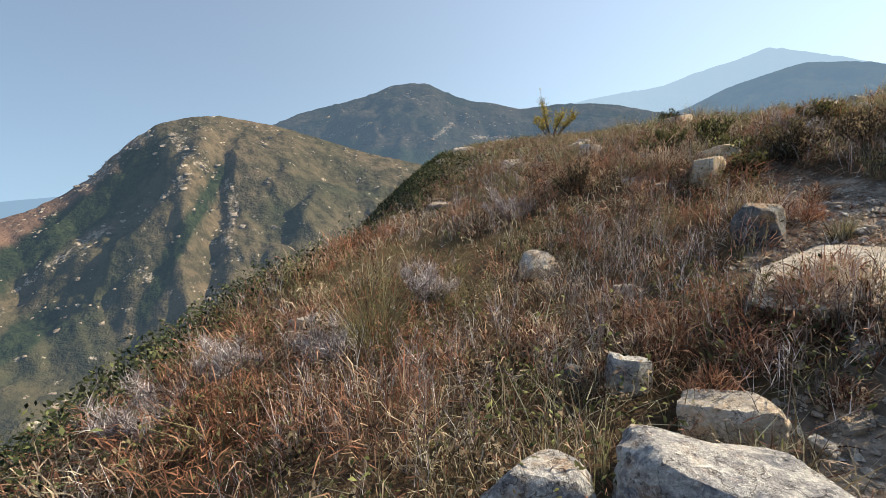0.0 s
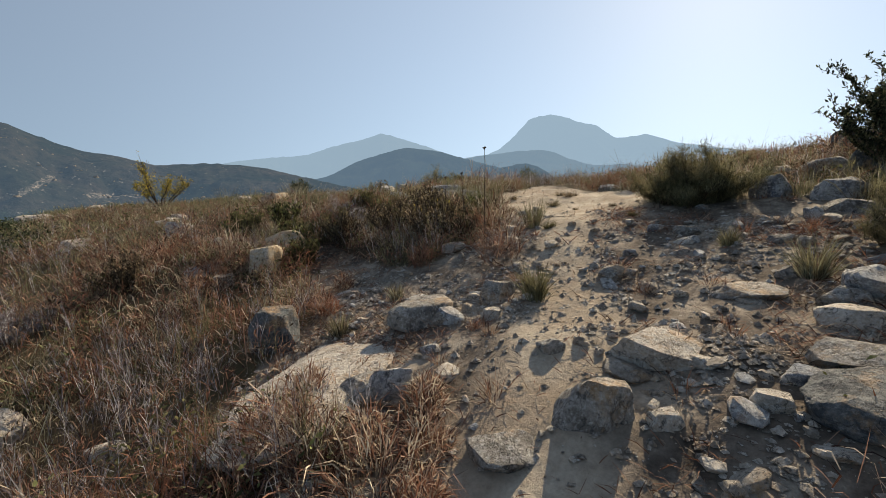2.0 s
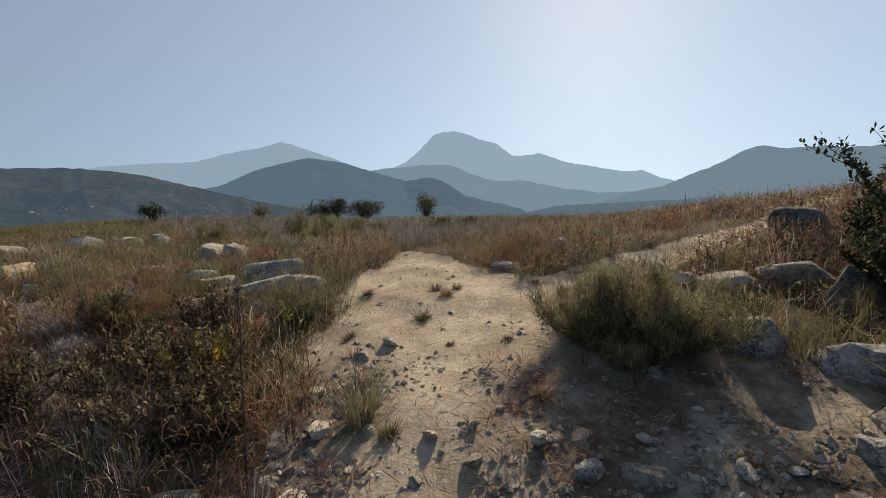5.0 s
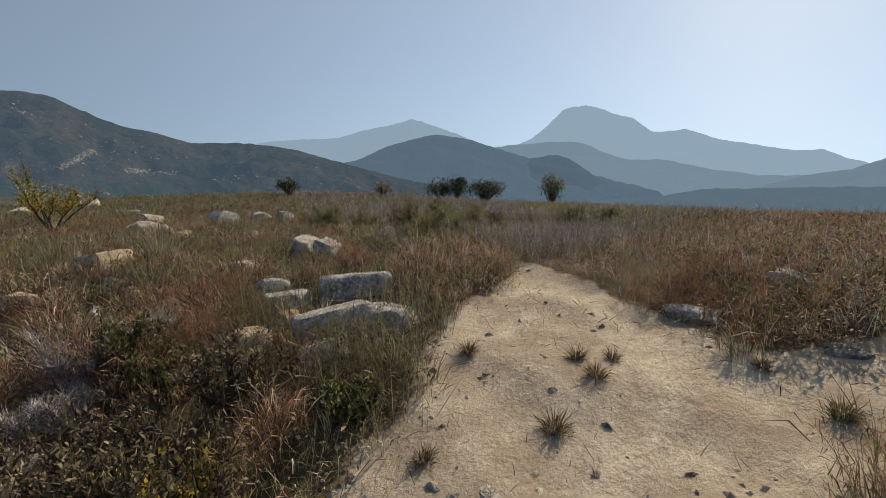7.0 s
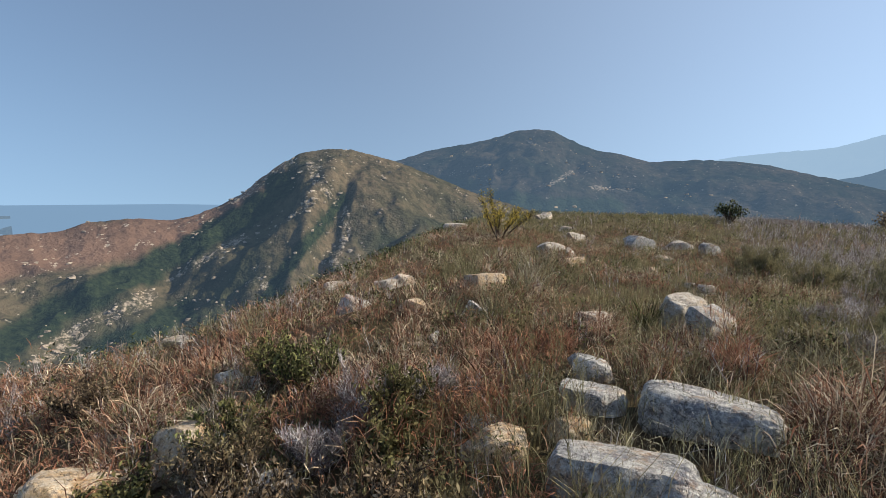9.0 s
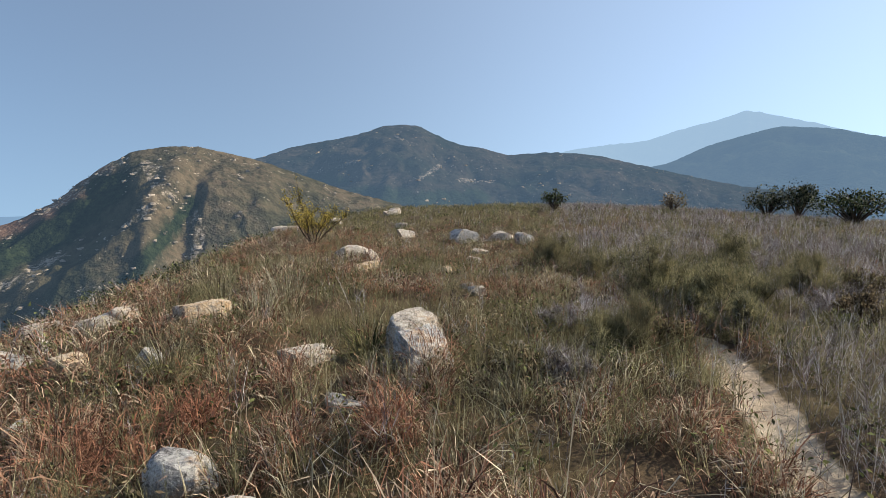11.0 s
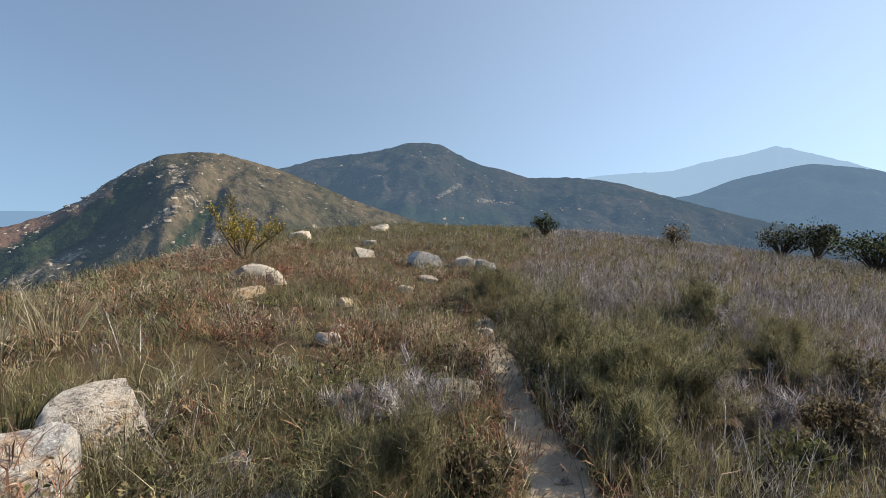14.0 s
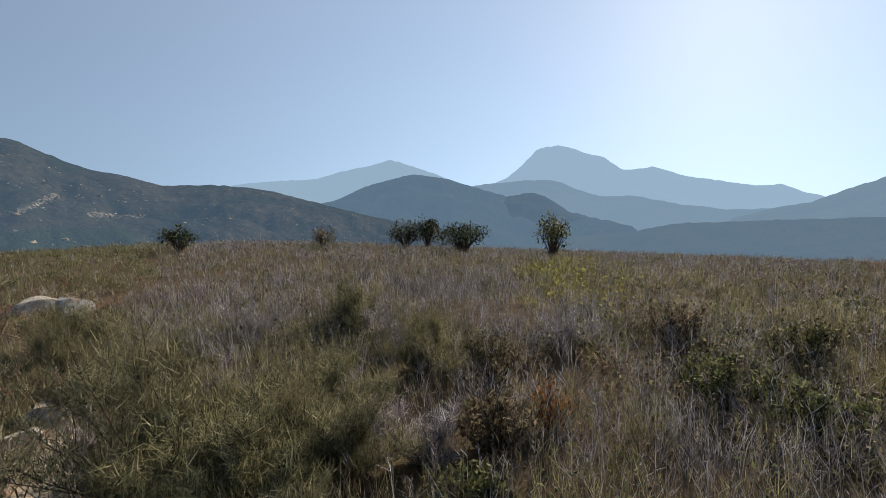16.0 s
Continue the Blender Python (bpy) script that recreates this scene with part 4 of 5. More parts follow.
def w_olive(x, y):
    w, n, e, h = zones(x, y)
    return w * 0.5 * patchy(x, y, 61) + n * (0.4 + 0.8 * patchy(x, y, 62) + 0.9 * sstep(20, 30, y)) + e * (0.3 + 1.0 * patchy(x, y, 63, 0.4) + 1.6 * np.exp(-((x - 13.3) / 1.6) ** 2 - ((y - 12.5) / 4) ** 2)) + h * 0.4 * patchy(x, y, 64)


def w_green(x, y):
    w, n, e, h = zones(x, y)
    return w * (0.1 + 0.9 * patchy(x, y, 71)) + n * (0.1 + 0.6 * patchy(x, y, 72)) + e * (0.2 + 1.0 * patchy(x, y, 73, 0.5) + 0.9 * sstep(14.5, 16.5, x) * sstep(13.5, 10.5, y)) + h * 0.15


def near_mound(x, y):
    return np.exp(-(((x - 6.0) / 1.5) ** 2 + ((y - 5.3) / 1.7) ** 2)) + np.exp(-(((x - 4.6) / 1.1) ** 2 + ((y - 7.4) / 1.6) ** 2))


def w_dark(x, y):
    w, n, e, h = zones(x, y)
    return 0.9 * near_mound(x, y) + w * 0.6 * patchy(x, y, 75, 0.9) + n * 0.35 * patchy(x, y, 76, 0.9) + e * (0.5 * patchy(x, y, 77, 0.6) + 1.3 * sstep(14.5, 16.5, x) * sstep(13.5, 10.5, y)) + h * (0.6 + 0.7 * patchy(x, y, 78, 0.6))


def w_slope(x, y):
    edge = -3.2 + 3.7 * sstep(8, 15, y)
    return sstep(1.5, -1.5, x - edge) * sstep(-8.9, -7, x)


tangle_tufts("red_grass", "matted dry reddish-brown grass over the ridge", 11500, w_red, 24, 0.25, 0.1, 0.0056, M_RED, 0.15)
grass_tufts("red_stems", "loose reddish grass stems over the ridge", 1300, w_red, 8, 0.32, 0.45, 0.0038, 0.9, M_RED, 0.10)
grass_tufts("tan_grass", "dry straw-coloured grass over the ridge", 6800, w_tan, 17, 0.3, 0.55, 0.0045, 1.3, M_TAN, 0.10)
twig_tufts("grey_heath", "leafless grey-mauve heath twigs", "heath", 10000, w_grey, 4, 8, 0.46, 0.34, 0.0036, 0.75, 0.45, M_GREY)
twig_tufts("olive_heath", "feathery olive-green heath bushes", "heath", 6500, w_olive, 5, 11, 0.42, 0.36, 0.003, 0.45, 0.6, M_OLIVE)
leaf_tufts("leafy_scrub", "small green leafy scrub between the grass", 3000, w_green, 38, 0.32, 0.034, M_GREEN)
leaf_tufts("dark_scrub", "dark half-dry leafy scrub in patches", 2800, w_dark, 42, 0.34, 0.032, M_DRYLEAF, 0.17)
leaf_tufts("slope_scrub", "dark green bushes on the falling slope", 2200, w_slope, 60, 0.55, 0.042, M_EVERGREEN, 0.45)


# ---- gravel and stones on the trodden ground ----
def pebble_field(name, label, count, lo, hi, weight, material, seed):
    rs = np.random.RandomState(seed)
    x, y = rs.uniform(0, 13, count * 30), rs.uniform(-1.5, 15, count * 30)
    w = weight(x, y)
    keep = np.where(rs.rand(len(x)) < w / w.sum() * count)[0]
    x, y = x[keep], y[keep]
    n = len(x)
    ball = np.array([(1, 0, 0), (-1, 0, 0), (0, 1, 0), (0, -1, 0), (0, 0, 1), (0.7, 0.7, 0.3), (-0.7, 0.7, 0.3), (0.7, -0.7, 0.3), (-0.7, -0.7, 0.3)], float)
    tri = np.array([(4, 0, 5), (4, 5, 2), (4, 2, 6), (4, 6, 1), (4, 1, 8), (4, 8, 3), (4, 3, 7), (4, 7, 0)])
    size = lo * (hi / lo) ** (rs.rand(n) ** 2.5)
    co = ball[None] * rs.uniform(0.55, 1.25, (n, 9, 1)) * np.stack([size, size * rs.uniform(0.6, 1, n), size * rs.uniform(0.5, 0.9, n)], -1)[:, None]
    a = rs.uniform(0, 2 * np.pi, n)
    c, s = np.cos(a)[:, None], np.sin(a)[:, None]
    co = np.stack([co[..., 0] * c - co[..., 1] * s, co[..., 0] * s + co[..., 1] * c, co[..., 2]], -1)
    co += np.stack([x, y, ground_height(x, y) - size * 0.1], -1)[:, None]
    faces = (np.arange(n) * 9)[:, None, None] + tri[None]
    return tagged(mesh_object(name, co.reshape(-1, 3), faces.reshape(-1, 3), material), label, "gravel", kind="stuff")


def w_gravel(x, y):
    return bareness(x, y) * (0.015 + (1 - 0.85 * cleanness(x, y)) * sstep(8.6, 7.0, x + 0.2 * y) + 0.06 * patchy(x, y, 81, 1.0, 0.5, 0.65)) * (0.3 + patchy(x, y, 82, 1.5))


pebble_field("gravel", "loose angular gravel strewn over the pale earth", 16000, 0.006, 0.05, w_gravel, M_GRAVEL, 5)
pebble_field("pale_gravel", "pale angular gravel on the trodden earth", 9000, 0.006, 0.045, w_gravel, M_PALE, 6)

STONES = [rock_mesh(300 + k, 2, WEDGE, "stone") for k in range(8)]
for k, me in enumerate(STONES):
    me.materials.append((M_GRAVEL, M_PALE, M_GRAVEL, M_ROCK)[k % 4])
srs = np.random.RandomState(21)
placed = 0
while placed < 280:
    x, y = srs.uniform(1.0, 9.5), srs.uniform(-0.8, 5.0)
    if srs.rand() > float(w_gravel(x, y)) * 1.4 or bareness(x, y) < 0.4:
        continue
    size = 0.06 * (0.2 / 0.06) ** (srs.rand() ** 2.2)
    ob = new("stone", STONES[srs.randint(8)])
    ob.matrix_basis = pose(x, y, float(ground_height(x, y)) + size * 0.12, srs.uniform(-15, 15), srs.uniform(-15, 15), srs.uniform(0, 360)) @ Matrix.Diagonal((size, size * srs.uniform(0.6, 1), size * srs.uniform(0.45, 0.8), 1))
    tagged(ob, "small angular stone lying on the trodden earth", "stone", "stones on the path")
    placed += 1


# ---- half-buried rocks of the stony slope ----
ers = np.random.RandomState(33)
BURIED = [rock_mesh(340 + k, 3, WEDGE, "buried_rock") for k in range(10)]
for k, me in enumerate(BURIED):
    me.materials.append((M_ROCK, M_GRAVEL, M_PALE, M_ROCK, M_GRAVEL)[k % 5])
placed = 0
while placed < 60:
    x, y = ers.uniform(1.2, 8.6), ers.uniform(-1.0, 4.6)
    if bareness(x, y) < 0.25 or cleanness(x, y) > 0.5:
        continue
    size = ers.uniform(0.12, 0.34)
    ob = new("buried_rock", BURIED[ers.randint(10)])
    ob.matrix_basis = pose(x, y, float(ground_height(x, y)) - size * 0.05, ers.uniform(-20, 20), ers.uniform(-20, 20), ers.uniform(0, 360)) @ Matrix.Diagonal((size, size * ers.uniform(0.6, 1), size * ers.uniform(0.4, 0.65), 1))
    tagged(ob, "weathered rock half buried in the stony slope", "rock", "half-buried rocks")
    placed += 1


# ---- shrubs and small trees ----
def tube(bm, a, b, r0, r1, sides=4):
    """A tapered limb from a to b."""
    a, b = Vector(a), Vector(b)
    q = (b - a).to_track_quat("Z", "Y")
    rings = []
    for p, r in ((a, r0), (b, r1)):
        rings.append([bm.verts.new(p + q @ Vector((r * math.cos(2 * math.pi * k / sides), r * math.sin(2 * math.pi * k / sides), 0))) for k in range(sides)])
    for k in range(sides):
        bm.faces.new((rings[0][k], rings[0][(k + 1) % sides], rings[1][(k + 1) % sides], rings[1][k]))


def part(name, data, material, parent, label=""):
    if isinstance(data, bmesh.types.BMesh):
        me = bpy.data.meshes.new(name)
        data.to_mesh(me)
        data.free()
        me.materials.append(material)
        ob = new(name, me)
    else:
        ob = data
    ob.parent = parent
    return tagged(ob, label)


def shrub(name, label, category, x, y, tall, wide, limbs, shoots, leaves, leaf, material, seed, bark=M_BARK, lean_limits=(0.1, 1.0), upsweep=0.5, clump=0.06, base=0.0, stout=1.0, dense=False, slim=0.045, reach_span=(0.8, 1.05)):
    """A woody plant: limbs from the ground, shoots along them, leaves along the shoots."""
    rs = np.random.RandomState(seed)
    thing = new(name)
    thing.location = (x, y, float(ground_height(x, y)) - 0.03)
    bm = bmesh.new()
    tips, roots = [], []
    for k in range(limbs):
        a = 2 * math.pi * (k + rs.uniform(-0.3, 0.3)) / limbs
        lean = rs.uniform(*lean_limits)
        p = Vector((0.03 * math.cos(a), 0.03 * math.sin(a), 0))
        n = 5
        reach = math.hypot(tall * math.cos(lean), wide / 2 * math.sin(lean)) * rs.uniform(*reach_span)
        r = (0.012 + 0.012 * tall) * stout
        for s in range(n):
            ang = lean * (1 - upsweep * s / n) + rs.uniform(-0.1, 0.1)
            a2 = a + rs.uniform(-0.3, 0.3)
            step = Vector((math.sin(ang) * math.cos(a2), math.sin(ang) * math.sin(a2), math.cos(ang))) * reach / n
            tube(bm, p, p + step, r * (1 - s / n * 0.8), r * (1 - (s + 1) / n * 0.8))
            if s >= base * n:
                for _ in range(shoots):
                    q = p + step * rs.rand()
                    sa, sl = rs.uniform(0, 2 * math.pi), rs.uniform(0.25, 1.1)
                    d = Vector((math.sin(sl) * math.cos(sa), math.sin(sl) * math.sin(sa), math.cos(sl)))
                    end = q + d * reach * rs.uniform(0.12, 0.3)
                    tube(bm, q, end, r * 0.25, r * 0.08, 3)
                    tips.append((q, end))
            if dense and s > 0:
                tips.append((p, p + step))
            p = p + step
        tips.append((p - step, p))
    part("branchwork", bm, bark, thing)
    i = np.repeat(np.arange(len(tips)), leaves)
    q0 = np.array([t[0][:] for t in tips])[i]
    q1 = np.array([t[1][:] for t in tips])[i]
    m = len(i)
    s = rs.rand(m)[:, None]
    root = q0 + (q1 - q0) * s + rs.normal(0, clump * 0.35, (m, 3))
    length = leaf * rs.uniform(0.6, 1.4, m)
    crown = strips("foliage", root, rs.uniform(0, 2 * np.pi, m), rs.uniform(0.1, 1.5, m), length, length * (0.42 if leaf < 0.09 else slim), rs.uniform(-0.3, 0.5, m), material, 0.2, 1.0, fine=leaf >= 0.09)
    part("foliage", crown, material, thing)
    return tagged(thing, label, category)


def round_bush(name, label, category, x, y, tall, wide, clumps, leaves, leaf, material, seed):
    """A dense bush: a short forked trunk and a crown of many leafy clumps."""
    rs = np.random.RandomState(seed)
    thing = new(name)
    thing.location = (x, y, float(ground_height(x, y)) - 0.04)
    bm = bmesh.new()
    roots = []
    for k in range(clumps):
        a, q = rs.uniform(0, 2 * math.pi), math.sqrt(rs.rand())
        c = Vector((q * wide * 0.36 * math.cos(a), q * wide * 0.36 * math.sin(a), tall * (0.35 + 0.45 * rs.rand() * (1.1 - 0.6 * q))))
        tube(bm, (0, 0, 0), c * 0.5 + Vector((0, 0, 0.08)), 0.05, 0.03)
        tube(bm, c * 0.5 + Vector((0, 0, 0.08)), c, 0.03, 0.012)
        d = rs.normal(0, 1, (leaves, 3))
        d *= (rs.uniform(0.6, 1.0, leaves) / np.linalg.norm(d, axis=1))[:, None]
        roots.append(np.array(c[:]) + d * np.array([wide * 0.2, wide * 0.2, tall * 0.2]) * rs.uniform(0.7, 1.3))
    part("trunk", bm, M_BARK, thing)
    root = np.concatenate(roots)
    m = len(root)
    length = leaf * rs.uniform(0.6, 1.5, m)
    part("crown", strips("crown", root, rs.uniform(0, 2 * np.pi, m), rs.uniform(0.2, 1.7, m), length, length * 0.5, rs.uniform(-0.3, 0.6, m), material, 0.2, 1.0), material, thing)
    return tagged(thing, label, category)


def big_tuft(name, label, x, y, tall, blades, spread_angle, width, droop, material, seed):
    """A tussock large enough to stand out by itself."""
    rs = np.random.RandomState(seed)
    a = rs.uniform(0, 2 * np.pi, blades)
    r = 0.22 * tall * np.sqrt(rs.rand(blades))
    px, py = x + r * np.cos(a), y + r * np.sin(a)
    root = np.stack([px, py, ground_height(px, py) - 0.03], -1)
    ob = strips(name, root, a + rs.normal(0, 0.5, blades), np.abs(rs.normal(0, spread_angle, blades)) + 0.05, tall * rs.uniform(0.5, 1.2, blades),
                width * rs.uniform(0.6, 1.3, blades), rs.uniform(0, droop, blades), material)
    return tagged(ob, label, "grass tuft", "large grass tufts")


def feathery(x, y, tall, wide, seed):
    return shrub("heath_bush", "feathery olive-green heath bush beside the path", "bush", x, y, tall * 0.8, wide, 26, 7, 24, 0.1, M_OLIVE, seed, lean_limits=(0.05, 1.35), upsweep=0.3, clump=0.08, stout=0.3, reach_span=(0.4, 1.15))


def dry_shrub(x, y, tall, wide, seed):
    return shrub("dry_shrub", "dark half-dry leafy shrub with bare twigs", "shrub", x, y, tall * 0.75, wide, 16, 5, 9, 0.036, M_DRYLEAF, seed, lean_limits=(0.1, 1.1), upsweep=0.4, clump=0.06)


def green_shrub(x, y, tall, wide, seed):
    return shrub("green_shrub", "small bright green leafy shrub in the grass", "shrub", x, y, tall * 0.7, wide, 13, 5, 10, 0.042, M_GREEN, seed, lean_limits=(0.1, 1.1), upsweep=0.4, clump=0.07)


def bare_shrub(x, y, tall, wide, seed):
    return shrub("bare_shrub", "leafless grey twiggy shrub", "shrub", x, y, tall * 0.75, wide, 13, 5, 12, 0.1, M_GREY, seed, bark=M_GREYBARK, lean_limits=(0.1, 1.2), upsweep=0.3, clump=0.03, stout=0.4, reach_span=(0.5, 1.15))


def red_tuft(x, y, tall, wide, seed):
    """A tussock of curled, tangled leaves."""
    rs = np.random.RandomState(seed)
    n = 380
    a, q = rs.uniform(0, 2 * np.pi, n), np.sqrt(rs.rand(n))
    r = 0.42 * tall * q
    px, py = x + r * np.cos(a), y + r * np.sin(a)
    root = np.stack([px, py, ground_height(px, py) + 0.72 * tall * rs.rand(n) * (1 - 0.6 * q * q) - 0.02], -1)
    ob = strips("grass_tuft", root, a + rs.normal(0, 0.9, n), rs.normal(0.6, 0.4, n), 0.36 * tall * rs.lognormal(0, 0.35, n), 0.0062 * rs.uniform(0.6, 1.4, n), rs.uniform(0.2, 1.8, n), M_RED, 0.6, 1.0)
    return tagged(ob, "large tangled tuft of bleached reddish-brown grass", "grass tuft", "large grass tufts")


def tan_tuft(x, y, tall, wide, seed):
    return big_tuft("grass_tuft", "large upright tuft of straw-coloured grass", x, y, tall, 200, 0.32, 0.006, 0.5, M_TAN, seed)


shrub("evergreen_shrub", "dark green evergreen shrub with upswept leafy branches among boulders", "shrub", 8.75, -0.15, 1.55, 2.6, 48, 6, 44, 0.042, M_CONIFER, 3, lean_limits=(0.05, 1.3), upsweep=0.5, clump=0.045, dense=True, stout=0.6, reach_span=(0.75, 1.1))
shrub("small_tree", "sparse yellow-green little tree on the grassy edge", "tree", 4.95, 19.9, 1.9, 2.4, 8, 6, 22, 0.06, M_YELLOW, 8, lean_limits=(0.1, 0.85), upsweep=-0.2, clump=0.14, base=0.35)
round_bush("round_tree", "dark evergreen bush standing out of the heath", "tree", 31.2, 33.9, 2.5, 2.7, 28, 90, 0.12, M_CONIFER, 12)
round_bush("round_tree", "dark evergreen bush standing out of the heath", "tree", 32.2, 32.6, 2.7, 2.6, 28, 90, 0.12, M_CONIFER, 13)
round_bush("round_tree", "broad green evergreen bush standing out of the heath", "tree", 30.0, 26.7, 2.4, 3.4, 34, 90, 0.12, M_EVERGREEN, 14)
round_bush("young_tree", "slender leafy grey-green young tree rising from the heath", "tree", 30.1, 20.6, 2.9, 2.0, 20, 60, 0.13, M_GREEN, 15)
round_bush("dark_bush", "small dark leafy bush on the far heath", "bush", 16.3, 31.7, 1.5, 1.7, 18, 60, 0.11, M_EVERGREEN, 16)
round_bush("dark_bush", "small half-dry leafy bush on the far heath", "bush", 22.9, 30.5, 1.6, 1.7, 14, 50, 0.11, M_DRYLEAF, 17)
feathery(8.05, 1.85, 0.85, 1.4, 98)
feathery(7.98, 2.41, 0.85, 1.11, 100)
feathery(6.33, -0.02, 0.79, 0.82, 101)
feathery(7.78, 2.06, 0.84, 0.84, 102)
feathery(12.42, 12.00, 1.25, 2.3, 103)
feathery(12.75, 11.1, 0.85, 1.4, 231)
feathery(13.3, 11.4, 0.9, 1.5, 232)
feathery(12.5, 10.3, 0.6, 0.9, 233)
feathery(11.93, 15.93, 1.01, 2.03, 104)
feathery(10.82, 9.53, 0.74, 0.74, 105)
feathery(12.84, 12.21, 0.65, 1.30, 106)
feathery(12.24, 14.44, 0.83, 1.22, 107)
feathery(15.07, 12.34, 0.93, 1.61, 108)
feathery(15.28, 14.42, 0.98, 1.77, 109)
feathery(12.95, 11.69, 0.76, 1.16, 110)
feathery(13.75, 12.10, 0.68, 1.18, 111)
feathery(12.22, 17.22, 0.90, 1.64, 112)
green_shrub(4.16, 8.06, 0.69, 1.28, 113)
dry_shrub(5.65, 5.75, 0.85, 1.3, 220)
dry_shrub(5.05, 6.35, 0.75, 1.2, 221)
dry_shrub(5.95, 5.1, 0.8, 1.2, 222)
dry_shrub(6.5, 5.9, 0.75, 1.1, 223)
green_shrub(4.6, 6.9, 0.55, 1.0, 224)
green_shrub(4.3, 6.15, 0.5, 0.9, 225)
dry_shrub(5.75, 4.35, 0.6, 0.9, 226)
tan_tuft(4.62, 2.36, 0.34, 0.3, 227)
tan_tuft(5.77, 0.59, 0.36, 0.3, 228)
feathery(6.75, -0.1, 0.8, 1.2, 229)
dry_shrub(5.51, 4.66, 0.80, 1.14, 116)
red_tuft(5.64, 7.77, 0.57, 0.6, 240)
red_tuft(6.03, 6.77, 0.60, 0.6, 241)
red_tuft(5.66, 7.19, 0.61, 0.6, 242)
red_tuft(6.34, 7.22, 0.42, 0.6, 243)
red_tuft(6.59, 7.52, 0.52, 0.6, 244)
red_tuft(5.22, 7.45, 0.45, 0.6, 245)
red_tuft(4.53, 8.02, 0.57, 0.6, 246)
red_tuft(6.80, 8.39, 0.43, 0.6, 247)
red_tuft(7.24, 8.79, 0.40, 0.6, 248)
red_tuft(8.11, 8.21, 0.45, 0.6, 249)
red_tuft(8.74, 8.21, 0.46, 0.6, 250)
red_tuft(6.34, 8.61, 0.55, 0.6, 251)
red_tuft(5.41, 9.03, 0.55, 0.6, 252)
red_tuft(3.54, 7.02, 0.47, 0.6, 253)
red_tuft(3.26, 7.40, 0.43, 0.6, 254)
red_tuft(8.77, 8.34, 0.53, 0.6, 255)
red_tuft(7.75, 9.25, 0.47, 0.6, 256)
green_shrub(4.69, 7.76, 0.79, 1.43, 118)
red_tuft(5.23, 3.24, 0.59, 0.50, 119)
tan_tuft(6.24, 3.49, 0.41, 0.47, 120)
tan_tuft(4.56, 2.31, 0.30, 0.23, 121)
tan_tuft(4.08, 3.69, 0.19, 0.31, 122)
tan_tuft(5.72, 0.59, 0.28, 0.28, 123)
green_shrub(6.03, 7.11, 0.75, 1.15, 125)
green_shrub(7.07, 5.27, 0.40, 0.47, 126)
red_tuft(6.58, 5.41, 0.53, 0.66, 127)
red_tuft(8.96, 7.04, 0.74, 0.88, 128)
red_tuft(9.46, 6.97, 0.77, 0.98, 129)
red_tuft(9.96, 6.73, 0.66, 0.66, 130)
green_shrub(6.15, 6.71, 0.55, 0.74, 131)
bare_shrub(5.63, 7.21, 0.67, 0.89, 132)
bare_shrub(6.27, 7.45, 0.54, 0.81, 133)
bare_shrub(5.54, 6.66, 0.46, 0.70, 134)
red_tuft(5.06, 7.11, 0.56, 0.81, 135)
tan_tuft(4.13, 7.27, 0.54, 0.72, 136)
red_tuft(3.45, 6.92, 0.74, 0.98, 137)
red_tuft(6.66, 8.12, 0.62, 0.93, 138)
red_tuft(9.00, 9.34, 0.65, 0.95, 139)
red_tuft(9.14, 7.56, 0.49, 0.68, 140)
tan_tuft(2.64, 9.52, 0.67, 1.01, 142)
tan_tuft(6.81, 11.95, 0.79, 1.18, 143)
red_tuft(8.47, 8.98, 0.42, 0.69, 144)
red_tuft(9.01, 8.93, 0.40, 0.61, 145)
dry_shrub(9.77, 9.19, 0.40, 0.58, 146)
dry_shrub(11.37, 9.71, 0.50, 0.50, 147)
bare_shrub(10.17, 9.04, 0.34, 0.51, 148)
bare_shrub(10.93, 10.67, 0.59, 0.85, 149)
tan_tuft(5.32, 12.88, 0.80, 0.80, 150)
tan_tuft(6.66, 11.41, 0.62, 0.62, 151)
tan_tuft(6.41, 9.71, 0.57, 0.71, 152)
bare_shrub(13.86, 10.98, 0.61, 0.89, 153)
green_shrub(13.59, 10.31, 0.43, 0.57, 154)
green_shrub(13.38, 10.16, 0.31, 0.45, 155)
bare_shrub(10.47, 10.55, 0.38, 0.59, 156)
dry_shrub(15.30, 11.64, 0.70, 1.19, 157)
green_shrub(16.17, 9.74, 0.71, 1.16, 158)
green_shrub(16.00, 9.09, 0.57, 0.91, 159)
dry_shrub(14.25, 10.67, 0.60, 0.75, 160)
bare_shrub(15.28, 13.32, 0.90, 1.67, 161)
bare_shrub(14.08, 15.25, 0.94, 1.72, 162)
bare_shrub(16.73, 11.64, 0.73, 1.33, 163)
bare_shrub(13.68, 11.59, 0.61, 0.90, 164)
dry_shrub(17.61, 10.59, 0.71, 1.30, 165)
red_tuft(1.76, 2.78, 0.35, 0.61, 166)
red_tuft(2.26, 2.70, 0.35, 0.62, 167)
red_tuft(2.32, 2.15, 0.32, 0.52, 168)
red_tuft(2.67, 2.12, 0.33, 0.53, 169)
red_tuft(2.82, 1.84, 0.30, 0.48, 170)
red_tuft(2.57, 1.58, 0.29, 0.42, 171)
red_tuft(1.42, 3.04, 0.37, 0.61, 172)
red_tuft(1.89, 1.92, 0.20, 0.35, 173)
red_tuft(0.77, 2.96, 0.38, 0.57, 174)
red_tuft(2.05, 2.48, 0.32, 0.51, 175)
red_tuft(1.71, 2.36, 0.31, 0.50, 176)
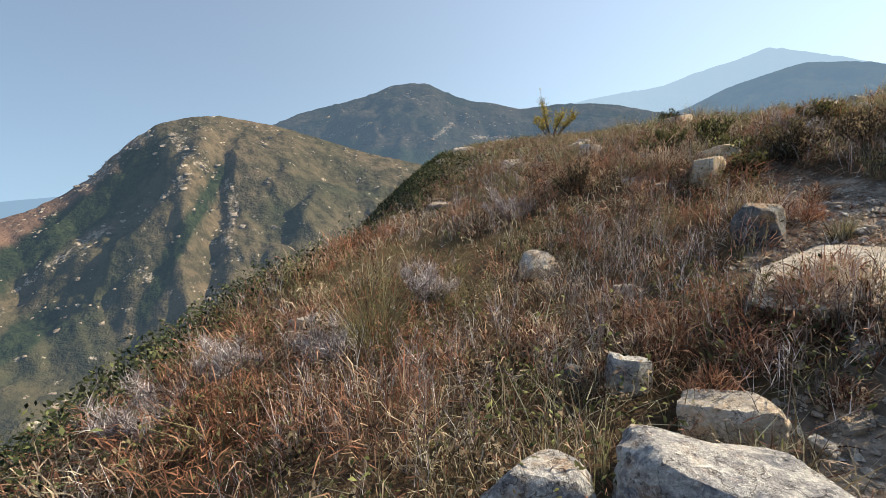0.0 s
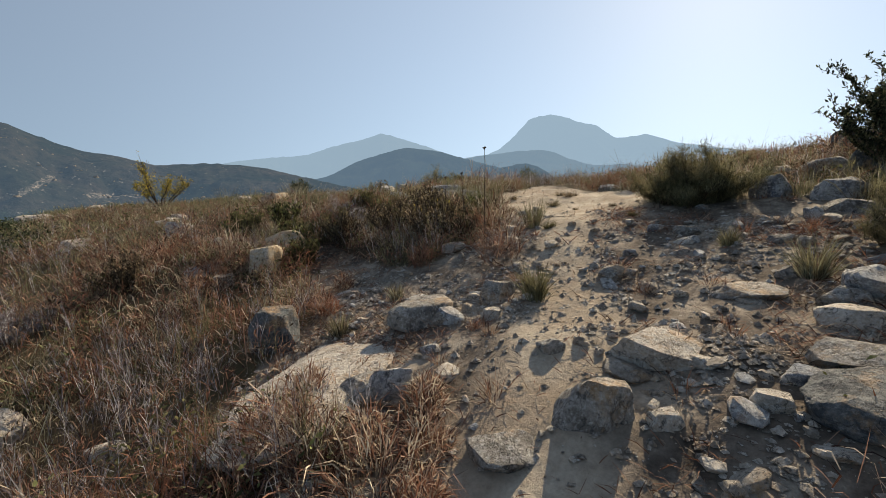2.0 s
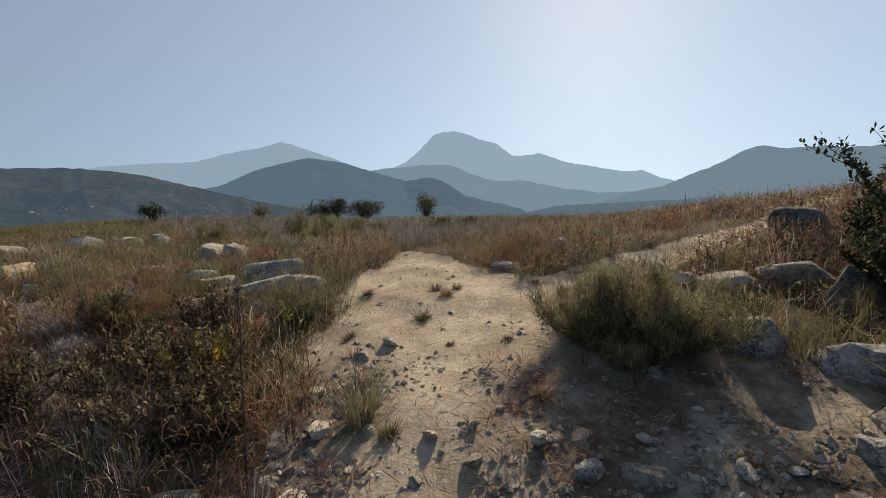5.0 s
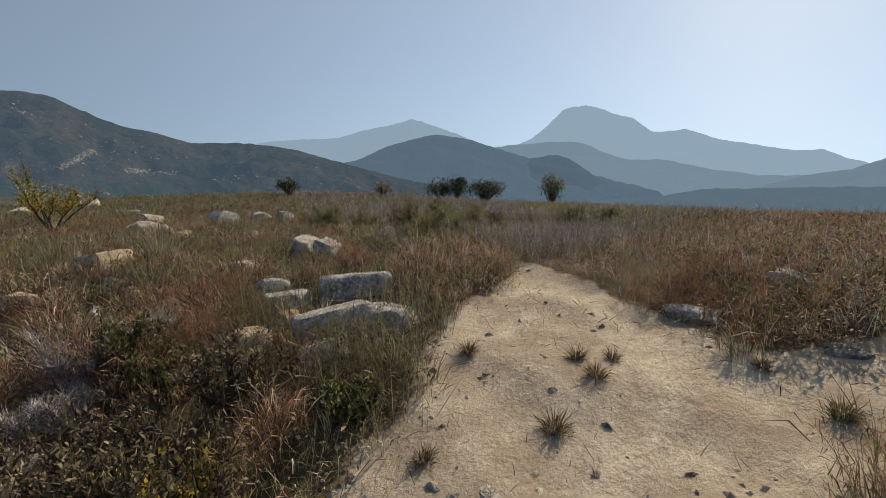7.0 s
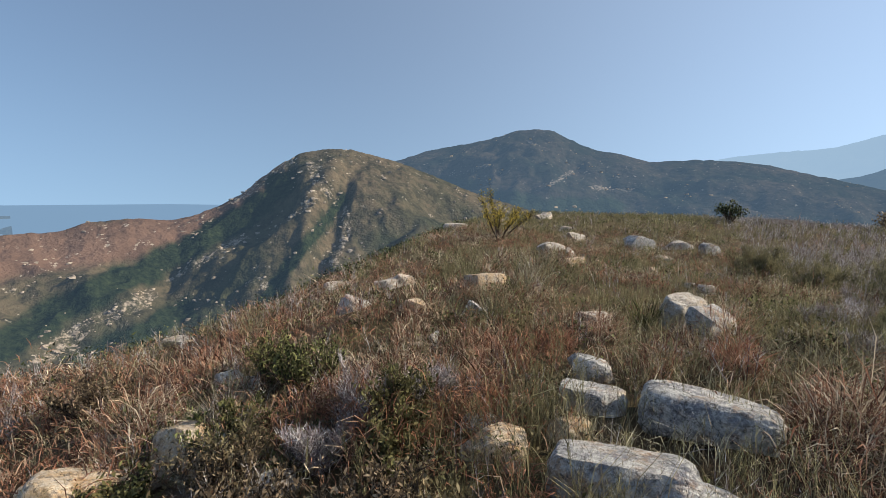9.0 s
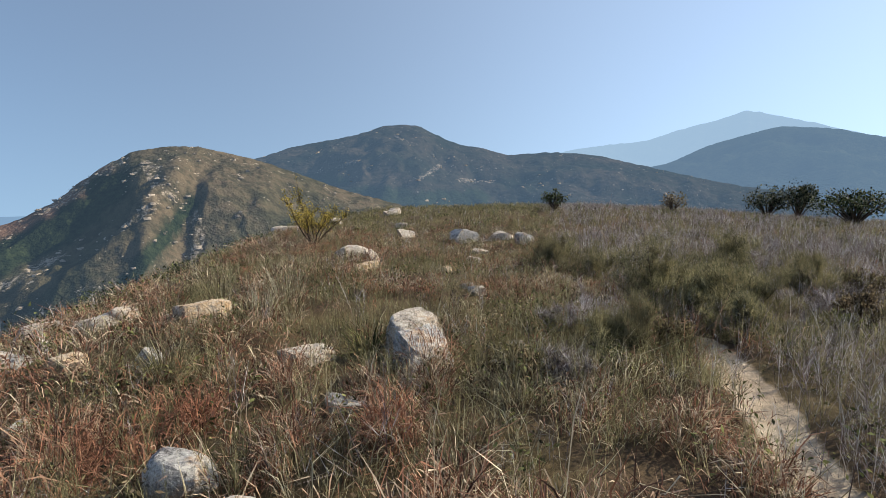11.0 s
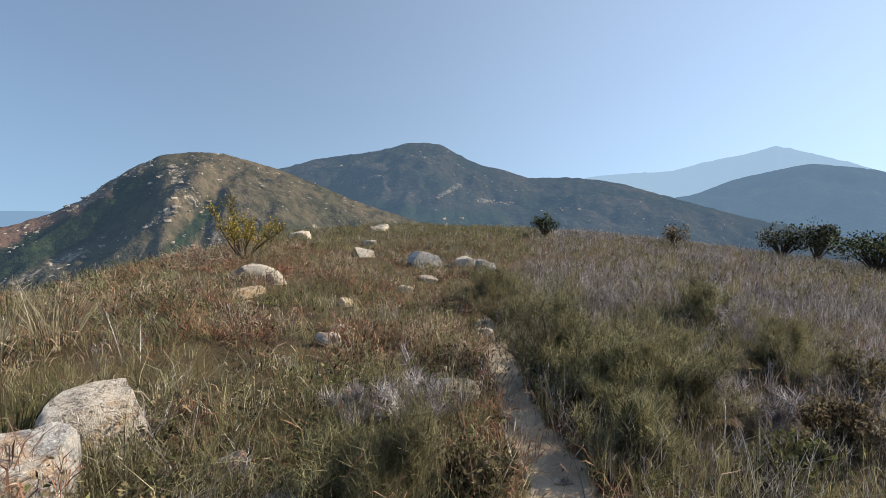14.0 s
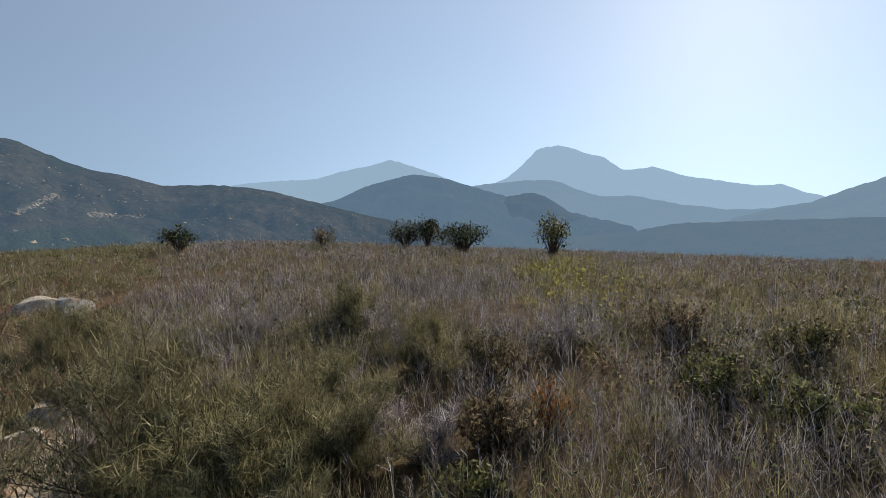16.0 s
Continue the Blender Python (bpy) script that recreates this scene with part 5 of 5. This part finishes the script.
red_tuft(1.25, 3.44, 0.39, 0.64, 177)
red_tuft(2.20, 1.71, 0.30, 0.45, 178)
red_tuft(3.52, 4.19, 0.32, 0.53, 179)
red_tuft(4.08, 4.76, 0.27, 0.55, 180)
red_tuft(4.82, 4.11, 0.29, 0.57, 181)
tan_tuft(3.34, 3.59, 0.24, 0.39, 182)
red_tuft(10.63, 8.14, 0.45, 0.74, 183)
red_tuft(10.71, 7.63, 0.38, 0.63, 184)
red_tuft(1.17, 2.54, 0.37, 0.55, 185)
red_tuft(0.88, 2.48, 0.31, 0.51, 186)
red_tuft(1.37, 2.13, 0.30, 0.47, 187)
red_tuft(9.40, 7.37, 0.40, 0.62, 188)
red_tuft(8.88, 7.34, 0.37, 0.55, 189)
red_tuft(-0.45, 2.23, 0.70, 0.61, 190)
tan_tuft(-0.75, 3.48, 0.80, 0.56, 191)
bare_shrub(-1.11, 3.32, 0.54, 0.54, 192)
bare_shrub(-2.35, 2.81, 0.62, 0.86, 193)
bare_shrub(-1.91, 3.30, 0.54, 0.81, 194)
red_tuft(0.60, 3.03, 0.40, 0.68, 195)
red_tuft(1.20, 2.92, 0.38, 0.65, 196)
red_tuft(1.38, 2.62, 0.39, 0.49, 197)
bare_shrub(-0.27, 4.37, 0.62, 0.90, 198)
bare_shrub(1.01, 7.08, 0.80, 1.16, 199)
dry_shrub(2.24, 7.39, 0.74, 1.10, 200)
red_tuft(2.33, 2.59, 0.54, 0.74, 201)
red_tuft(2.40, 2.30, 0.51, 0.51, 202)
red_tuft(2.50, 1.77, 0.49, 0.55, 203)
red_tuft(3.00, 2.04, 0.31, 0.41, 204)
red_tuft(1.40, 2.80, 0.42, 0.65, 205)
red_tuft(5.98, 3.96, 0.60, 0.82, 206)
tan_tuft(6.28, 1.28, 0.22, 0.22, 207)
tan_tuft(5.43, 0.03, 0.28, 0.32, 208)
tan_tuft(4.43, -0.30, 0.26, 0.26, 209)
red_tuft(2.67, 2.85, 0.30, 0.48, 210)
red_tuft(3.12, 2.14, 0.26, 0.41, 211)

# ---- flat litter of dead stems on the gravel ----
lx, ly = RNG.uniform(0, 10, 90000), RNG.uniform(-1.5, 7, 90000)
keep = (bareness(lx, ly) > 0.1) & (RNG.rand(len(lx)) < 0.9 * patchy(lx, ly, 85, 1.6, 0.46, 0.6) * (1.05 - cleanness(lx, ly)) + 0.02)
lx, ly = lx[keep][:26000], ly[keep][:26000]
n = len(lx)
tagged(strips("stem_litter", np.stack([lx, ly, ground_height(lx, ly) + 0.006], -1), RNG.uniform(0, 2 * np.pi, n), RNG.uniform(0.7, 1.5, n), RNG.uniform(0.04, 0.15, n),
              RNG.uniform(0.004, 0.007, n), RNG.uniform(-0.1, 0.5, n), M_RED), "short dead stems and litter on the gravel", "litter", kind="stuff")


# ---- pale boulders scattered over the near hills ----
def far_boulders(name, label, hill_name, count, lo, hi, seed, spine=None):
    rs = np.random.RandomState(seed)
    me = bpy.data.objects[hill_name].data
    co = np.empty(len(me.vertices) * 3, np.float32)
    me.vertices.foreach_get("co", co)
    co = co.reshape(-1, 3)
    k = 12.0 / np.linalg.norm(co.mean(0)[:2])
    w = sstep(0.52, 0.66, fractal(co[:, 0] * k, co[:, 1] * k, seed, 3)) * sstep(0.45, 0.6, fractal(co[:, 0] * k * 4, co[:, 1] * k * 4, seed + 3, 3)) + 0.01
    rough = np.empty(len(co), np.float32)
    me.attributes["crag"].data.foreach_get("value", rough)
    w = w + 0.9 * rough
    if spine:
        b0, k0, w0, r0, front = spine
        dx, dy = co[:, 0] - 10, co[:, 1] - 6
        reach = (np.hypot(dx, dy) - r0) / front
        off = (np.degrees(np.arctan2(dx, dy)) - b0 - k0 * reach) / w0 + 1.9
        w = w + 0.35 * np.exp(-(off / 1.6) ** 2) * (reach < 0)
    pick = rs.choice(len(co), count, p=w / w.sum())
    base = co[pick] + rs.normal(0, hi * 0.5, (count, 3)) * (1, 1, 0.1)
    base[:, 2] -= hi * 0.25
    ball = np.array([(1, 0, -0.3), (-1, 0, -0.3), (0, 1, -0.3), (0, -1, -0.3), (0.6, 0.5, 0.7), (-0.6, 0.5, 0.6), (0.5, -0.6, 0.7), (-0.6, -0.5, 0.5)], float)
    tri = np.array([(0, 2, 4), (2, 5, 4), (2, 1, 5), (1, 7, 5), (1, 3, 7), (3, 6, 7), (3, 0, 6), (0, 4, 6), (4, 5, 6), (5, 7, 6)])
    size = lo * (hi / lo) ** (rs.rand(count) ** 2)
    pts = base[:, None] + ball[None] * rs.uniform(0.6, 1.3, (count, 8, 1)) * np.stack([size, size, size * 0.7], -1)[:, None]
    faces = (np.arange(count) * 8)[:, None, None] + tri[None]
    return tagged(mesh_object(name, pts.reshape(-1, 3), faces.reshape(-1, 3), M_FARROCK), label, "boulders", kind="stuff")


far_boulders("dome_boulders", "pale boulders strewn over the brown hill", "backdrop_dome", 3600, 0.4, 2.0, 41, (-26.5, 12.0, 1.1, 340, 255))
far_boulders("peak_boulders", "pale boulders strewn over the scrub hill", "backdrop_peak", 1300, 0.9, 3.4, 43)


# ---- plants that stand out ----
def fern_patch(x, y):
    return np.exp(-(((x - 24) / 4.8) ** 2 + ((y - 15.5 - 0.5 * (x - 24)) / 1.5) ** 2) ** 2)


def dry_clump(x, y, size, seed):
    return big_tuft("dry_clump", "dark dried-out plant clump on the pale earth", x, y, size * 0.9, 320, 0.9, 0.0045, 1.3, M_DRYLEAF, seed)


crs = np.random.RandomState(77)
placed = 0
while placed < 70:
    x, y = crs.uniform(2.6, 8.2), crs.uniform(-0.3, 4.6)
    if bareness(x, y) < 0.3 or cleanness(x, y) > 0.55:
        continue
    big_tuft("dead_clump", "low sprawling clump of dead reddish stems on gravel", x, y, crs.uniform(0.1, 0.22), 70, 1.05, 0.0045, 0.9, M_RED, 700 + placed)
    placed += 1
leaf_tufts("fern_carpet", "yellow-green ferns in a low patch on the heath", 380, fern_patch, 50, 0.32, 0.042, M_FERN, 0.3)
for k, (x, y, size) in enumerate(((8.74, 4.61, 0.16), (8.97, 4.44, 0.14), (8.6, 4.35, 0.18), (7.97, 4.26, 0.2), (7.8, 3.13, 0.1), (7.5, 3.58, 0.09), (7.2, 4.6, 0.15), (9.6, 3.6, 0.14), (8.2, 5.3, 0.16), (9.2, 3.1, 0.2), (7.0, 2.5, 0.12), (6.2, 3.2, 0.16))):
    dry_clump(x, y, size, 500 + k)
shrub("rust_shrub", "small shrub with orange-rust leaves in the heath", "shrub", 14.8, 10.6, 0.36, 0.4, 6, 3, 4, 0.05, M_RUST, 61, lean_limits=(0.1, 0.8), clump=0.06)
shrub("yellow_shrub", "low shrub with yellowing leaves beside the path", "shrub", 5.95, 5.1, 0.5, 0.8, 9, 3, 6, 0.05, M_YELLOW, 62, lean_limits=(0.1, 0.9), clump=0.06)
big_tuft("grass_tuft", "bright green arching grass tuft beside a boulder", 8.3, 10.05, 0.5, 120, 0.5, 0.011, 0.9, M_GREEN, 64)
shrub("yellow_shrub", "green shrub with yellowing leaves in the heath", "shrub", 17.6, 9.4, 0.5, 1.1, 10, 4, 8, 0.05, M_GREEN, 63, lean_limits=(0.1, 1.0), clump=0.08)


def seed_stalk(x, y, tall, seed):
    """A tall dead flower stalk with a small dry head."""
    rs = np.random.RandomState(seed)
    thing = new("seed_stalk")
    thing.location = (x, y, float(ground_height(x, y)) - 0.02)
    bm = bmesh.new()
    p = Vector((0, 0, 0))
    for k in range(5):
        q = p + Vector((rs.uniform(-0.02, 0.02), rs.uniform(-0.02, 0.02), tall / 5))
        tube(bm, p, q, 0.008 - 0.001 * k, 0.007 - 0.001 * k)
        p = q
    part("stem", bm, M_BARK, thing)
    bm = bmesh.new()
    bmesh.ops.create_icosphere(bm, subdivisions=2, radius=0.014)
    for v in bm.verts:
        v.co = p + v.co * rs.uniform(0.6, 1.7) * (1.4 if v.co.z > 0 else 0.8)
    part("head", bm, M_BARK, thing, "small dark dry seed head")
    return tagged(thing, "tall dead flower stalk rising from the scrub", "plant stalk", "dead flower stalks")


for x, y, tall in ((5.55, 3.75, 1.15), (6.1, 4.6, 0.8), (6.3, 5.2, 0.75), (5.0, 4.4, 0.7)):
    seed_stalk(x, y, tall, int(x * 100))
